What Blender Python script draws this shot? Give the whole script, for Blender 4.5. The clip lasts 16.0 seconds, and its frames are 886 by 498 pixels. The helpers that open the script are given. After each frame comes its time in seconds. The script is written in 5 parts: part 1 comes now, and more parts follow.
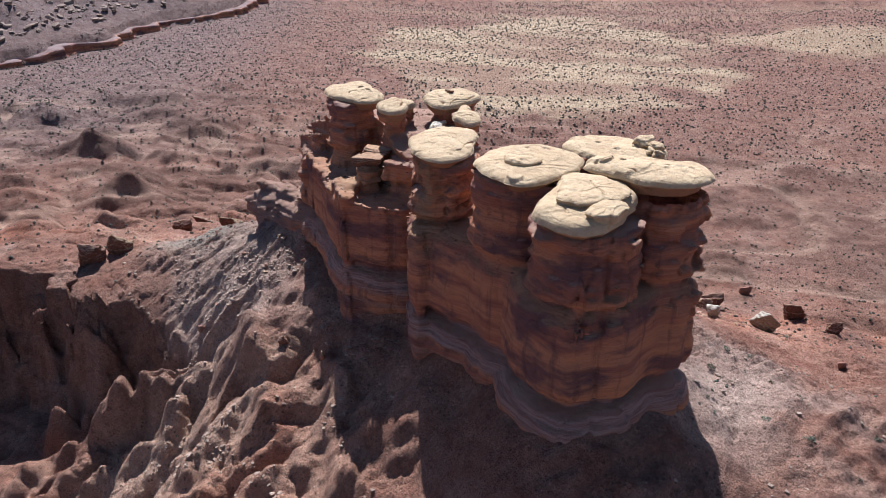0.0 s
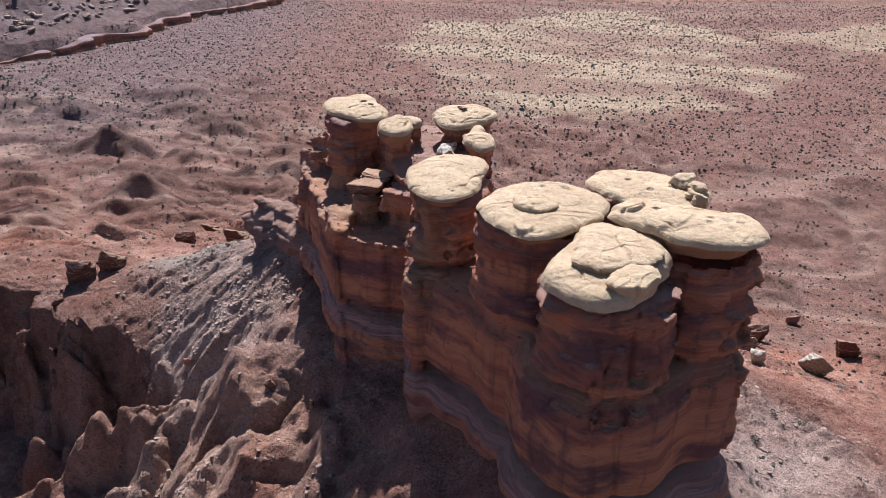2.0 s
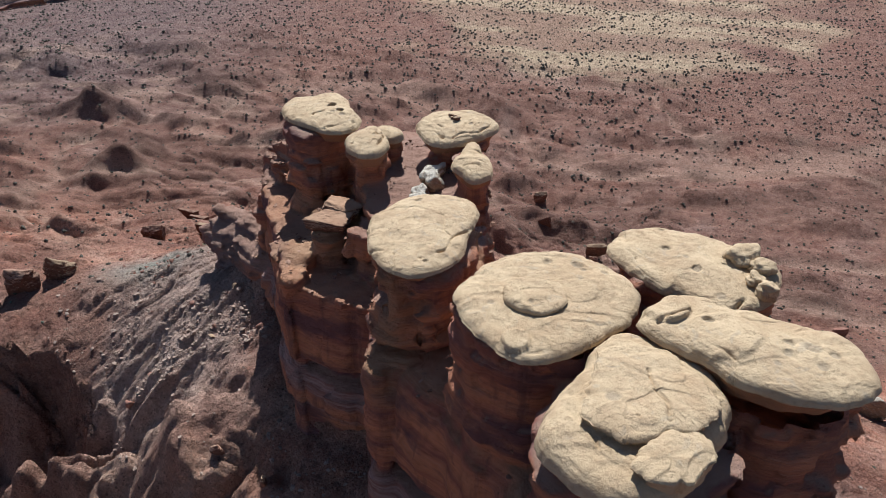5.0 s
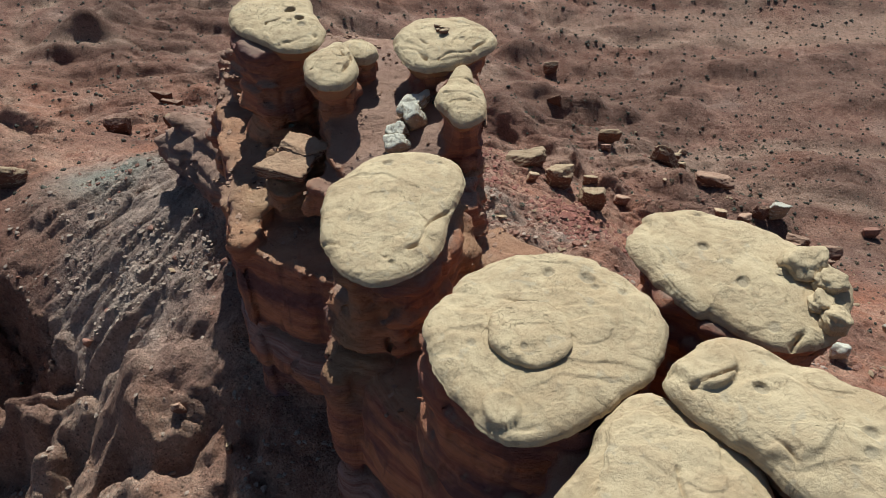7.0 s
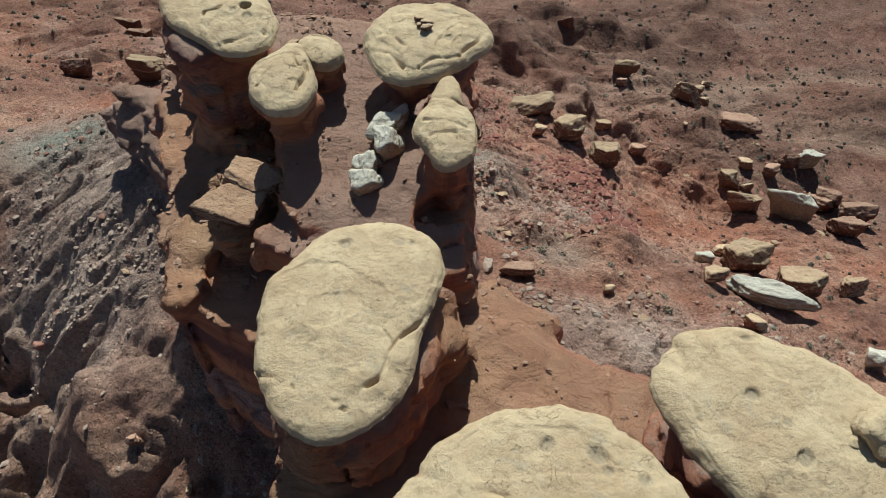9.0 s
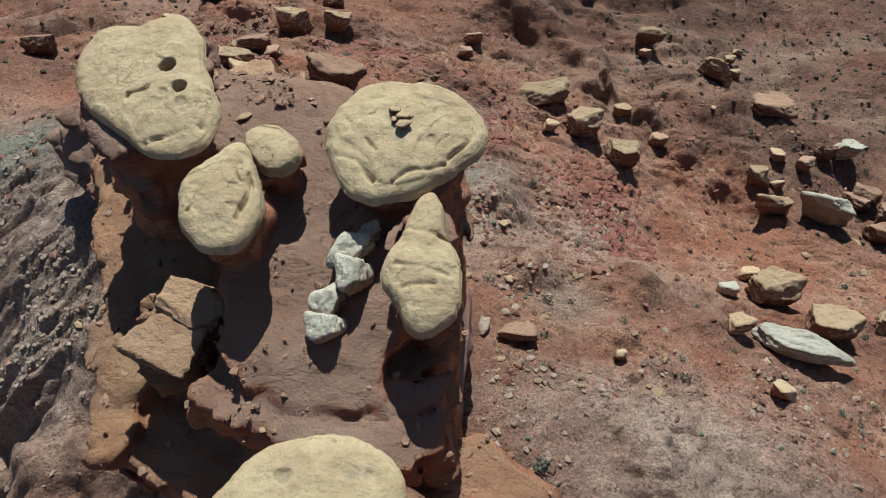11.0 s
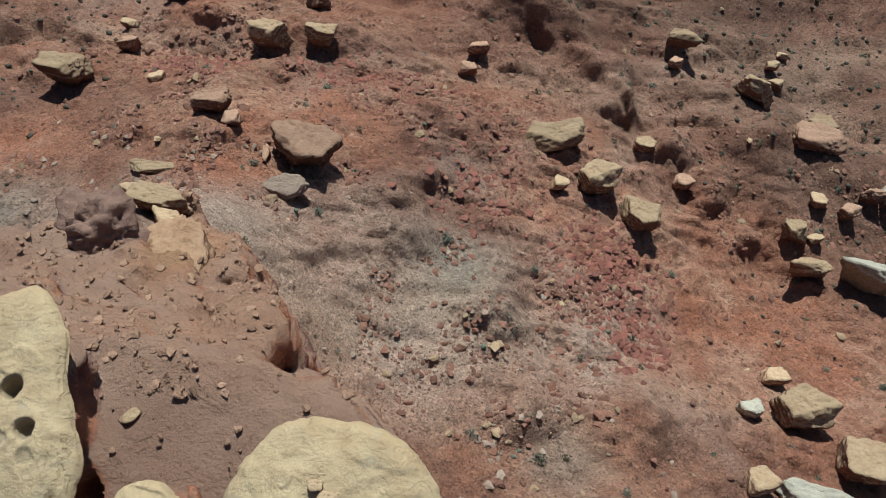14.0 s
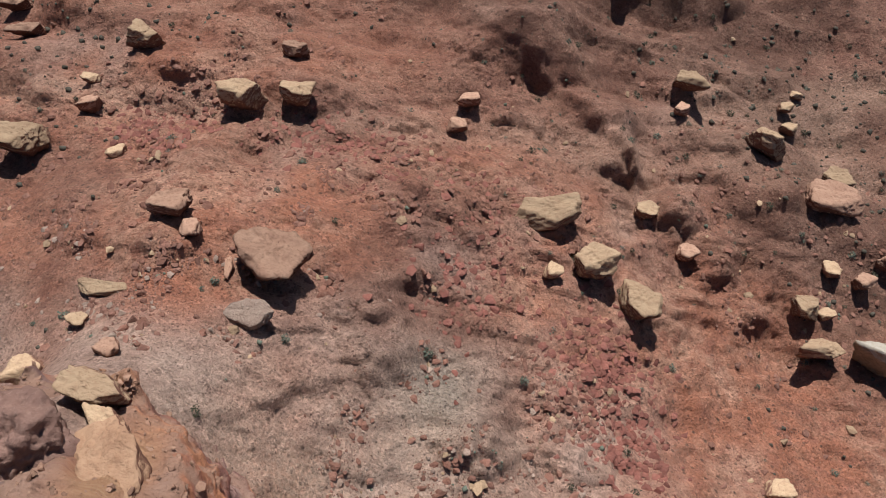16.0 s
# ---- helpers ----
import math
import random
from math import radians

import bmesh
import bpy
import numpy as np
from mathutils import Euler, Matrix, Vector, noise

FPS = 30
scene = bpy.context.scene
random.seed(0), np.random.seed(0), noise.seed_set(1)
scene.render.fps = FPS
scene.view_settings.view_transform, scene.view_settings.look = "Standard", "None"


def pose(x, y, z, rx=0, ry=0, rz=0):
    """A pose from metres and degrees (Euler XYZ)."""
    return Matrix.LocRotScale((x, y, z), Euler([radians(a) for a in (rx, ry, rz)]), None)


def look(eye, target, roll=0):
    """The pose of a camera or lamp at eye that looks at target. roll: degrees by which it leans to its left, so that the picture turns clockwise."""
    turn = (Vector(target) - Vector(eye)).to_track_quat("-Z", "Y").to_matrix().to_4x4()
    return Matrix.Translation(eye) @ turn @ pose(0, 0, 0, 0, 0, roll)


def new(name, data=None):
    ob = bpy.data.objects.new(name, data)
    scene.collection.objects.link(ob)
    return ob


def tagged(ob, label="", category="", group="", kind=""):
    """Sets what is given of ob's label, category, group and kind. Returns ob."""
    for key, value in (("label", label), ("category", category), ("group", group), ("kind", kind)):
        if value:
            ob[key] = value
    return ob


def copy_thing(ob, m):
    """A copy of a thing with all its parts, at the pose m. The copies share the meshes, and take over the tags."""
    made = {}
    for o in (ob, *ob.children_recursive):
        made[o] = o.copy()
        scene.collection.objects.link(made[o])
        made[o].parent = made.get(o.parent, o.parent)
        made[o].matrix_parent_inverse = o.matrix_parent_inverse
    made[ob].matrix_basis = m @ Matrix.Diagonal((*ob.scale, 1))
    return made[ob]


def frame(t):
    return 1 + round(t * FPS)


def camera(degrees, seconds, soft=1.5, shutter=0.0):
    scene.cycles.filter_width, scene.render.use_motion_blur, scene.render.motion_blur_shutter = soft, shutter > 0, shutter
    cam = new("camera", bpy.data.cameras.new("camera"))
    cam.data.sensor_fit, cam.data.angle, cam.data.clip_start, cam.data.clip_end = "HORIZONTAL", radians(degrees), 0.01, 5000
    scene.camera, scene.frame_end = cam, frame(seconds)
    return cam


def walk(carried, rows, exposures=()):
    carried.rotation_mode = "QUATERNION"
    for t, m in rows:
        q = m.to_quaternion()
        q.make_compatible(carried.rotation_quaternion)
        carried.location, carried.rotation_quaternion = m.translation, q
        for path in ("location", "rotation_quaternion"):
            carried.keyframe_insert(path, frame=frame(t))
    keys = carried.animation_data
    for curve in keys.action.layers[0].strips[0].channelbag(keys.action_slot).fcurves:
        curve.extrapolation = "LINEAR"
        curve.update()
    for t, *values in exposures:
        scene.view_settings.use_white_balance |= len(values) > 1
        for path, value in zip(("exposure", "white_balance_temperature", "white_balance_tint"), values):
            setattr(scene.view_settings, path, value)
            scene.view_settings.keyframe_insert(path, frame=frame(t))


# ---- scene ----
cam = camera(60.7, 16.0, soft=0.6)
METRES, EYE, TILT, LEAN, TURN = 100.0, 60.0, -26.7, 0.0, 0.0
ROWS = [
    (0.0, 0.0, 0.0, 0.0, -0.0, 0.0, -0.0),
    (0.5, 0.0089, 0.0247, 0.0117, 0.96, -0.18, -0.47),
    (1.0, 0.0166, 0.0501, 0.0238, 1.71, -0.35, -0.84),
    (1.5, 0.0231, 0.076, 0.0363, 2.25, -0.55, -1.12),
    (2.0, 0.0287, 0.1023, 0.0493, 2.74, -0.75, -1.37),
    (2.5, 0.0336, 0.1287, 0.0628, 3.08, -0.96, -1.56),
    (3.0, 0.0376, 0.1556, 0.0764, 3.35, -1.28, -1.72),
    (5.5, 0.05, 0.2906, 0.147, 4.53, -7.43, -2.3),
    (6.0, 0.0514, 0.3187, 0.1614, 4.66, -10.5, -2.29),
    (6.5, 0.0528, 0.3468, 0.176, 4.84, -13.67, -2.27),
    (7.0, 0.054, 0.3746, 0.1906, 5.0, -16.69, -2.27),
    (7.5, 0.0546, 0.4023, 0.2051, 5.15, -19.12, -2.32),
    (8.0, 0.0552, 0.4303, 0.2195, 5.35, -21.17, -2.35),
    (10.5, 0.0554, 0.5718, 0.2929, 6.24, -30.64, -2.44),
    (11.0, 0.0552, 0.6001, 0.3074, 6.82, -31.99, -2.67),
    (11.5, 0.0548, 0.6287, 0.3219, 7.22, -33.35, -2.83),
    (12.0, 0.0542, 0.6574, 0.3362, 7.48, -34.7, -2.93),
    (12.5, 0.0537, 0.6863, 0.3505, 7.84, -36.05, -3.09),
    (13.0, 0.0533, 0.7148, 0.3649, 8.26, -37.4, -3.22),
    (13.5, 0.0522, 0.7439, 0.379, 8.55, -38.77, -3.35),
    (14.0, 0.0511, 0.7722, 0.3923, 8.71, -40.03, -3.39),
    (14.5, 0.0497, 0.8012, 0.4063, 8.78, -41.27, -3.39),
    (15.0, 0.0486, 0.83, 0.4202, 8.87, -42.4, -3.37),
    (15.5, 0.0471, 0.8591, 0.4343, 8.94, -43.25, -3.39),
    (16.0, 0.0456, 0.888, 0.4482, 8.99, -43.55, -3.4),
]
walk(cam, [(t, pose(0, 0, EYE, TILT, LEAN, TURN) @ pose(METRES * x, METRES * y, METRES * z, 90 + pitch, roll, yaw)) for t, x, y, z, yaw, pitch, roll in ROWS],
     [(0, 0.82, 5650, 14), (3, 0.71, 5680, 19), (5.3, 0.43, 5730, 8), (8, 0.28, 5750, -3), (11, 0.19, 5780, -3), (14.5, 0.13, 5780, -3), (16, 0.23, 6200, 13)])

# ---- sky and sun: high spring sun ahead of the first view, a little from the west ----
SUN_ELEVATION, SUN_AZIMUTH = 48.0, -7.0        # azimuth from +y towards +x
world = bpy.data.worlds.new("sky")
scene.world = world
world.use_nodes = True
wn = world.node_tree.nodes
sky = wn.new("ShaderNodeTexSky")
sky.sky_type, sky.sun_disc = "NISHITA", False
sky.sun_elevation, sky.sun_rotation = radians(SUN_ELEVATION), radians(SUN_AZIMUTH)
sky.altitude, sky.dust_density = 1400, 1.2
wn["Background"].inputs["Strength"].default_value = 0.056
world.node_tree.links.new(sky.outputs[0], wn["Background"].inputs["Color"])
sun = new("sun", bpy.data.lights.new("sun", "SUN"))
sun.data.energy, sun.data.angle, sun.data.color = 5.0, radians(0.5), (1.0, 0.95, 0.87)
SUN_FROM = Vector((math.sin(radians(SUN_AZIMUTH)) * math.cos(radians(SUN_ELEVATION)), math.cos(radians(SUN_AZIMUTH)) * math.cos(radians(SUN_ELEVATION)), math.sin(radians(SUN_ELEVATION))))
sun.matrix_world = look(SUN_FROM * 200, (0, 0, 0))

# ---- noise on arrays ----
def lattice(i, j, k):
    h = (i * 374761393 + j * 668265263 + k * 1274126177) & 0xFFFFFFFF
    h = ((h ^ (h >> 13)) * 1274126177) & 0xFFFFFFFF
    return ((h ^ (h >> 16)) & 0xFFFF) / 32767.5 - 1.0


def vnoise(x, y, z=0.0):
    x, y, z = np.broadcast_arrays(np.asarray(x, float), np.asarray(y, float), np.asarray(z, float))
    i, j, k = (np.floor(a).astype(np.int64) for a in (x, y, z))
    u, v, w = (f * f * (3 - 2 * f) for f in (x - i, y - j, z - k))
    out = 0
    for a in (0, 1):
        for b in (0, 1):
            for c in (0, 1):
                out = out + lattice(i + a, j + b, k + c) * (u if a else 1 - u) * (v if b else 1 - v) * (w if c else 1 - w)
    return out


def fbm(x, y, z=0.0, octaves=4, gain=0.5):
    total, amp = 0, 1.0
    for o in range(octaves):
        total = total + amp * vnoise(x * 2.03 ** o + 17.3 * o, y * 2.03 ** o - 9.1 * o, z * 2.03 ** o + 5.7 * o)
        amp *= gain
    return total


def ridged(x, y, z=0.0, octaves=3):
    total, amp = 0, 1.0
    for o in range(octaves):
        total = total + amp * (1 - 2 * np.abs(vnoise(x * 2.1 ** o + 31.7 * o, y * 2.1 ** o, z * 2.1 ** o)))
        amp *= 0.5
    return total


def smooth(e0, e1, v):
    s = np.clip((v - e0) / (e1 - e0), 0, 1)
    return s * s * (3 - 2 * s)


def ring_distance(points, x, y):
    """Signed distance to a closed outline in plan, negative inside."""
    best, inside = np.full(x.shape, 1e9), np.zeros(x.shape, bool)
    for (ax, ay), (bx, by) in zip(points, points[1:] + points[:1]):
        ex, ey, px, py = bx - ax, by - ay, x - ax, y - ay
        s = np.clip((px * ex + py * ey) / (ex * ex + ey * ey), 0, 1)
        best = np.minimum(best, np.hypot(px - s * ex, py - s * ey))
        crosses = ((ay > y) != (by > y)) & (px < ex * (y - ay) / (ey if ey else 1e-9))
        inside ^= crosses
    return np.where(inside, -best, best)

# ---- the lie of the land ----
# broad swells: x, y, radius, height
HILLS = [(0, 80, 45, 32.9), (60, 40, 30, 18.2), (-76, 112, 30, 13.6), (-16, 104, 11, 3.9), (32, 124, 18, -7.4), (-40, 60, 18, -13.4), (-68, 140, 11, -6.6), (14, 188, 30, -5.6),
         (-20, 78, 7, 2.6), (80, 0, 30, 6.6), (-80, 60, 7, -5.9), (10, 106, 11, -2.6), (50, 50, 7, -6.8), (0, 0, 18, 3.1), (30, 142, 7, 3.3)]
HILLS += [(14, 124, 7, 1.9), (-92, 208, 30, 2.5), (-40, 124, 7, -2.5), (60, 212, 7, -2.5), (42, 72, 7, -2.5), (-34, 100, 7, 1.6), (-40, 76, 7, -3.5), (-40, 40, 7, -2.3),
          (-8, 60, 7, -2.1), (120, 80, 45, 1.9), (-100, 140, 18, -1.7), (40, 100, 11, -1.2), (46, 156, 11, -1.2), (24, 110, 7, -1.7), (-18, 114, 7, 2.1), (-70, 96, 7, 2.1), (-20, 68, 7, 1.7)]
# clay domes with a steep face to the south: x, y, radius, height
DOMES = [(-4.3, 113.2, 2.6, 1.7), (-2.5, 109.2, 2.3, 1.5), (5.0, 104.6, 2.9, 1.9), (21.1, 131.6, 2.4, 1.8), (26.1, 126.8, 2.4, 1.3), (29.6, 122.8, 2.3, 1.4), (32.4, 135.8, 1.8, 1.2),
         (14.6, 136.6, 2.6, 1.6), (-1.6, 117.0, 1.8, 1.0), (-40.9, 131.0, 2.2, 1.4), (-44.0, 144.0, 4.0, 1.6), (16.5, 98.5, 3.0, 0.9), (22.0, 96.0, 3.0, 0.8), (8.0, 97.0, 1.9, 1.0)]
# low clay mounds on the flats: x, y, radius, height
FAR_MOUNDS = [(-55, 235, 8, 2.6), (-38, 222, 6, 2.2), (-92, 247, 9, 2.4), (-98, 207, 9, 2.8), (-50, 195, 9, 2.2), (-76, 171, 7, 1.5), (-63, 175, 7, 1.6), (-46, 181, 5, 1.8), (-85, 290, 8, 1.8), (-110, 180, 7, 2.4), (-35, 205, 5, 1.6),
              (52, 190, 8, 1.6), (78, 178, 9, 1.8), (95, 205, 10, 1.6), (38, 172, 6, 1.5), (64, 150, 7, 1.6), (22, 205, 8, 1.4)]
# a curved scarp on the slope to the north: plateau behind, steep face towards the south-east
SCARP = [(1.0, 150.6), (5.0, 148.6), (8.8, 145.6), (12.0, 143.2), (15.2, 140.2), (16.6, 137.2), (17.4, 134.0)]


def knob(x, y, z):
    """Rounded knobs with narrow clefts between them, 0 to 1."""
    return np.minimum(1.0, 2.6 * np.abs(vnoise(x + 0.3 * vnoise(x * 2, y * 2, z), y, z))) ** 0.75


def crags(x, y, seed, tilt=0.7, round_off=1.1, lean=(0.0, 0.0), cliff=0.0, face=(0.0, -1.0)):
    """Tilted rock knobs that butt against one another in sharp creases; one cell is one unit wide.
    cliff: how steeply each knob breaks off on the side that face points to."""
    i, j = np.floor(x).astype(np.int64), np.floor(y).astype(np.int64)
    best = np.full(np.broadcast(x, y).shape, -9.0)
    for a in (-1, 0, 1):
        for b in (-1, 0, 1):
            p, q = i + a, j + b
            dx, dy = x - p - 0.5 - 0.45 * lattice(p, q, seed), y - q - 0.5 - 0.45 * lattice(p, q, seed + 1)
            rise = 0.5 * lattice(p, q, seed + 2) + (lean[0] + tilt * lattice(p, q, seed + 3)) * dx + (lean[1] + tilt * lattice(p, q, seed + 4)) * dy
            rise = rise - round_off * (dx * dx + dy * dy)
            if cliff:
                rise = rise - cliff * np.maximum(0, face[0] * dx + face[1] * dy - 0.22 - 0.12 * lattice(p, q, seed + 5))
            best = np.maximum(best, rise)
    return np.maximum(best, -1.1)


# where the cliff meets its talus apron
FOOT = [(-2.6, 66), (0.5, 63.4), (4.6, 60.8), (6.9, 53.2), (10, 49.8), (14.5, 50.8), (19, 55.8), (21.6, 63), (20.5, 69.5), (14, 72), (4.4, 76), (4.2, 90), (0, 93.5), (-9, 96), (-15.5, 95), (-16.5, 90), (-13.2, 82), (-11.2, 76), (-4, 72.2)]


BADLAND_LOW = 1.3
# rounded spurs and fins that run down from the apron: ends, half-width, height
SPURS = [(-2.2, 59.2, -9.0, 59.4, 4.2, 1.6), (-9.0, 59.4, -12.5, 55.5, 3.6, 1.8), (-13.4, 71.4, -10.8, 66.5, 1.5, 1.8), (-10.8, 66.5, -14.6, 59.5, 2.6, 2.8), (-23.5, 77.6, -19.0, 66.0, 2.2, 1.8),
         (-24.0, 69.5, -28.0, 62.5, 2.6, 2.6), (-31.0, 77.4, -33.0, 73.0, 2.4, 2.0), (-33.0, 73.0, -44.0, 71.0, 3.2, 3.0), (-31.0, 77.4, -42.0, 78.6, 3.0, 3.4), (-42.0, 78.6, -53.0, 75.5, 3.4, 4.6), (-36.0, 84.0, -38.5, 79.0, 2.0, 2.6), (-46.0, 74.0, -50.0, 69.0, 3.0, 4.0)]

# pointed mudstone knobs in the ravine: x, y, radius, height
PINNACLES = [(-49.0, 87.6, 4.2, 11.5), (-53.5, 83.5, 3.6, 7.0), (-43.4, 79.6, 3.8, 5.0), (-40.8, 84.2, 3.4, 6.0), (-43.5, 74.5, 4.4, 4.0), (-35.6, 79.6, 3.0, 3.5), (-54.0, 74.0, 4.0, 4.0)]


def ground_height(x, y):
    x, y = np.asarray(x, float), np.asarray(y, float)
    z = -19 - 0.04 * np.clip(x, -150, 150)
    for a, b, r, h in HILLS:
        z = z + h * np.exp(-((x - a) ** 2 + (y - b) ** 2) / (2 * r * r))
    near_foot = (np.abs(x) < 60) & (y > 30) & (y < 115)
    away = np.full(np.broadcast(x, y).shape, 60.0)
    if np.ndim(away):
        away[near_foot] = ring_distance(FOOT, np.broadcast_to(x, away.shape)[near_foot], np.broadcast_to(y, away.shape)[near_foot])
    else:
        away = ring_distance(FOOT, x, y)
    apron = np.interp(y, [50, 60, 70, 78], [18.0, 17.0, 14.2, 13.2]) - np.interp(x, [-6, 18], [1.05, 0.62]) * np.maximum(away, -1.5) + 0.5 * fbm(x / 4, y / 4, 2.0, 3)
    z = np.where(away < 25, np.maximum(z, apron), z)
    z = z + 11.5 * np.exp(-((x + 14.6) ** 2 + (y - 98.6) ** 2) / (2 * 4.6 ** 2))
    near = np.exp(-((x - 0) ** 2 + (y - 95) ** 2) / (2 * 70.0 ** 2))
    # the ravine west of the butte, under a cliff
    wob = 2.2 * fbm(x / 9, y / 9, 3.0, 5, 0.6) - 1.5 * np.abs(vnoise(x / 4, y / 4, 6.0))
    rim = np.interp(x, [-140, -75, -56, -43, -36, -32, -28], [108, 101, 95.5, 90.5, 86.5, 82, 74]) + wob
    west = smooth(-30, -36, x + wob)
    floor = -10.5 + 1.15 * np.maximum(0, x + 43) - 0.22 * np.clip(-43 - x, 0, 40) + 2.2 * fbm(x / 7, y / 7, 1.0, 4)
    drop = (rim - y + 0.5 * vnoise(x / 1.5, y / 1.5, 3.0)) / 3.4
    ledge = 0.16 * smooth(0.05, 0.15, drop) + 0.30 * smooth(0.25, 0.5, drop) + 0.22 * smooth(0.62, 0.75, drop) + 0.32 * smooth(0.9, 1.4, drop)
    z = z + (np.minimum(z, floor) - z) * ledge * west
    # badland fins south-west of the butte: knobs in rows that break off towards the south-east
    u, v = 0.55 * x + 0.83 * y, 0.83 * x - 0.55 * y
    bad = np.exp(-((x + 30) / 21) ** 2 - ((y - 65) / 17) ** 2)
    bend = 0.35 * fbm(x / 6, y / 6, 4.0, 3)
    knobs = 2.9 * crags(u / 7.5 + bend, v / 5.2 - bend, 40, 0.35, 0.8, (-0.15, 0.15), 2.2, (-0.7, 0.7)) + 0.85 * crags(u / 3.8 + bend, v / 2.7 + bend, 50, 0.5, 0.8, (-0.1, 0.1), 1.0, (-0.7, 0.7)) + 0.24 * crags(x / 1.3 + bend, y / 1.2, 60, 0.8, 1.0) + 0.12 * crags(x / 0.62, y / 0.6, 66, 0.9)
    z = z + smooth(0.08, 0.5, bad) * (knobs + 0.9 - BADLAND_LOW)
    z = z - 2.4 * np.exp(-((x + 21) / 7) ** 2 - ((y - 71) / 5) ** 2) + 4.0 * np.exp(-((x + 27) / 11) ** 2 - ((y - 54) / 9) ** 2)
    uneven, crown = 0.18 * vnoise(x / 2.2, y / 2.2, 5.0), 0.75 + 0.35 * vnoise(x / 3.1, y / 3.1, 2.0)
    for ax, ay, ex, ey, wide, high in SPURS:
        t = np.clip(((x - ax) * (ex - ax) + (y - ay) * (ey - ay)) / ((ex - ax) ** 2 + (ey - ay) ** 2), 0, 1)
        d = np.hypot(x - ax - t * (ex - ax), y - ay - t * (ey - ay)) / wide + uneven
        z = z + high * smooth(1.0, 0.15, d) * crown
    uneven, flakes = 1 + 0.25 * vnoise(x / 1.6, y / 1.6, 3.0), 0.4 * crags(x / 1.5, y / 1.5, 64)
    for a, b, r, h in PINNACLES:
        d = np.hypot((x - a) * 0.9 + 0.25 * (y - b), y - b) / r * uneven
        z = z + h * np.clip(1.05 - d, 0, 1) ** 0.9 + flakes * smooth(1.3, 0.8, d)
    pack = np.exp(-((x - 12) / 30) ** 2 - ((y - 118) / 24) ** 2) * smooth(1.0, 4.0, away)
    z = z + pack * (1.5 * crags(x / 7.0 + bend, y / 5.0 + bend, 70, 0.8, 0.9, (0.0, -0.3), 1.6) * smooth(-0.5, 0.3, fbm(x / 13, y / 11, 41.0, 2)) + (0.7 * crags(x / 2.3 + bend, y / 1.7, 80, 0.9, 1.0, (0.0, -0.3), 2.2) + 0.12 * crags(x / 0.9, y / 0.6 + bend, 90, 0.9, 1.0, (0.0, -0.3), 2.0)) * (0.08 + 0.92 * smooth(-0.1, 0.4, fbm(x / 6, y / 5, 47.0, 3))))
    # rills on the talus, straight down from the wall
    crag = lattice(np.floor(x / 2.3 + 0.6 * vnoise(x / 3, y / 3, 1.0)).astype(np.int64), np.floor(y / 2.0 + 0.6 * vnoise(x / 3, y / 3, 5.0)).astype(np.int64), 3) + 0.6 * lattice(np.floor(x / 0.95 + 0.5 * vnoise(x, y, 1.0)).astype(np.int64), np.floor(y / 0.85 + 0.5 * vnoise(x, y, 5.0)).astype(np.int64), 7)
    z = z + bad * (0.16 * crag + 0.25 * fbm(x / 1.6, y / 1.6, 8.0, 3))
    outcrop = smooth(0.15, 0.55, fbm(x / 9, y / 9, 15.0, 3)) * near * smooth(1.0, 4.0, away) * smooth(-22, -12, x) + 0.8 * smooth(6, 2, np.abs(rim - y + 1)) * west
    z = z + 0.26 * outcrop * crag
    rill = np.exp(-((x + 27) / 12) ** 2 - ((y - 90) / 13) ** 2)
    z = z + rill * (0.7 * ridged((0.75 * x + 0.66 * y) / 12 + bend, (0.66 * x - 0.75 * y) / 1.7 + 0.6 * bend, 0.0, 4) + 0.3 * crags((0.75 * x + 0.66 * y) / 2.6 + bend, (0.66 * x - 0.75 * y) / 0.9, 30, 0.8, 1.0, (-0.3, 0.2), 1.5, (-0.8, 0.6)))
    side = np.exp(-((x - 48) / 14) ** 2 - ((y - 56) / 12) ** 2)
    z = z + side * 1.1 * ridged((x + y) / 16, (x - y) / 4.5, 4.0, 3)
    # tilted beds crop out as ribs behind the butte
    ribs = np.exp(-((x + 3) / 12) ** 2 - ((y - 104) / 8) ** 2)
    z = z + ribs * 0.55 * smooth(0.25, 0.95, 1 - np.abs(vnoise((0.8 * x + 0.6 * y) / 15, (-0.6 * x + 0.8 * y) / 2.3 + 0.25 * fbm(x / 3, y / 3, 1.0, 2), 6.0)))
    # low clay mounds and washes on the flats
    flat = smooth(112, 150, y + 0.35 * np.abs(x)) * (1 - smooth(230, 320, y))
    z = z + flat * (1.6 * np.abs(vnoise(x / 13 + 0.5 * fbm(x / 9, y / 9, 2.0, 2), y / 8.5, 3.0)) + 0.8 * np.abs(vnoise(x / 5, y / 4, 8.0))) * smooth(20, -40, x)
    z = z + flat * (1.7 * crags(x / 15 + 0.3 * fbm(x / 10, y / 10, 1.0, 2), y / 10, 100, 0.6, 1.1, (0.0, -0.4), 1.6) + 0.7 * crags(x / 5.5, y / 4.2 + 0.3 * vnoise(x / 4, y / 4), 110, 0.7, 1.1, (0.0, -0.4), 1.8) + 0.22 * crags(x / 2.4, y / 2.2, 120)) * smooth(60, 20, x - 0.25 * (y - 130))
    z = z + flat * 3.6 * np.maximum(0, fbm(x / 19, y / 12, 8.0, 3) - 0.05) * (1 - 0.5 * smooth(0, 60, x))
    z = z - flat * 0.9 * smooth(0.82, 1.0, 1 - np.abs(vnoise(x / 38 + 0.4 * fbm(x / 20, y / 20), y / 30, 2.0)))
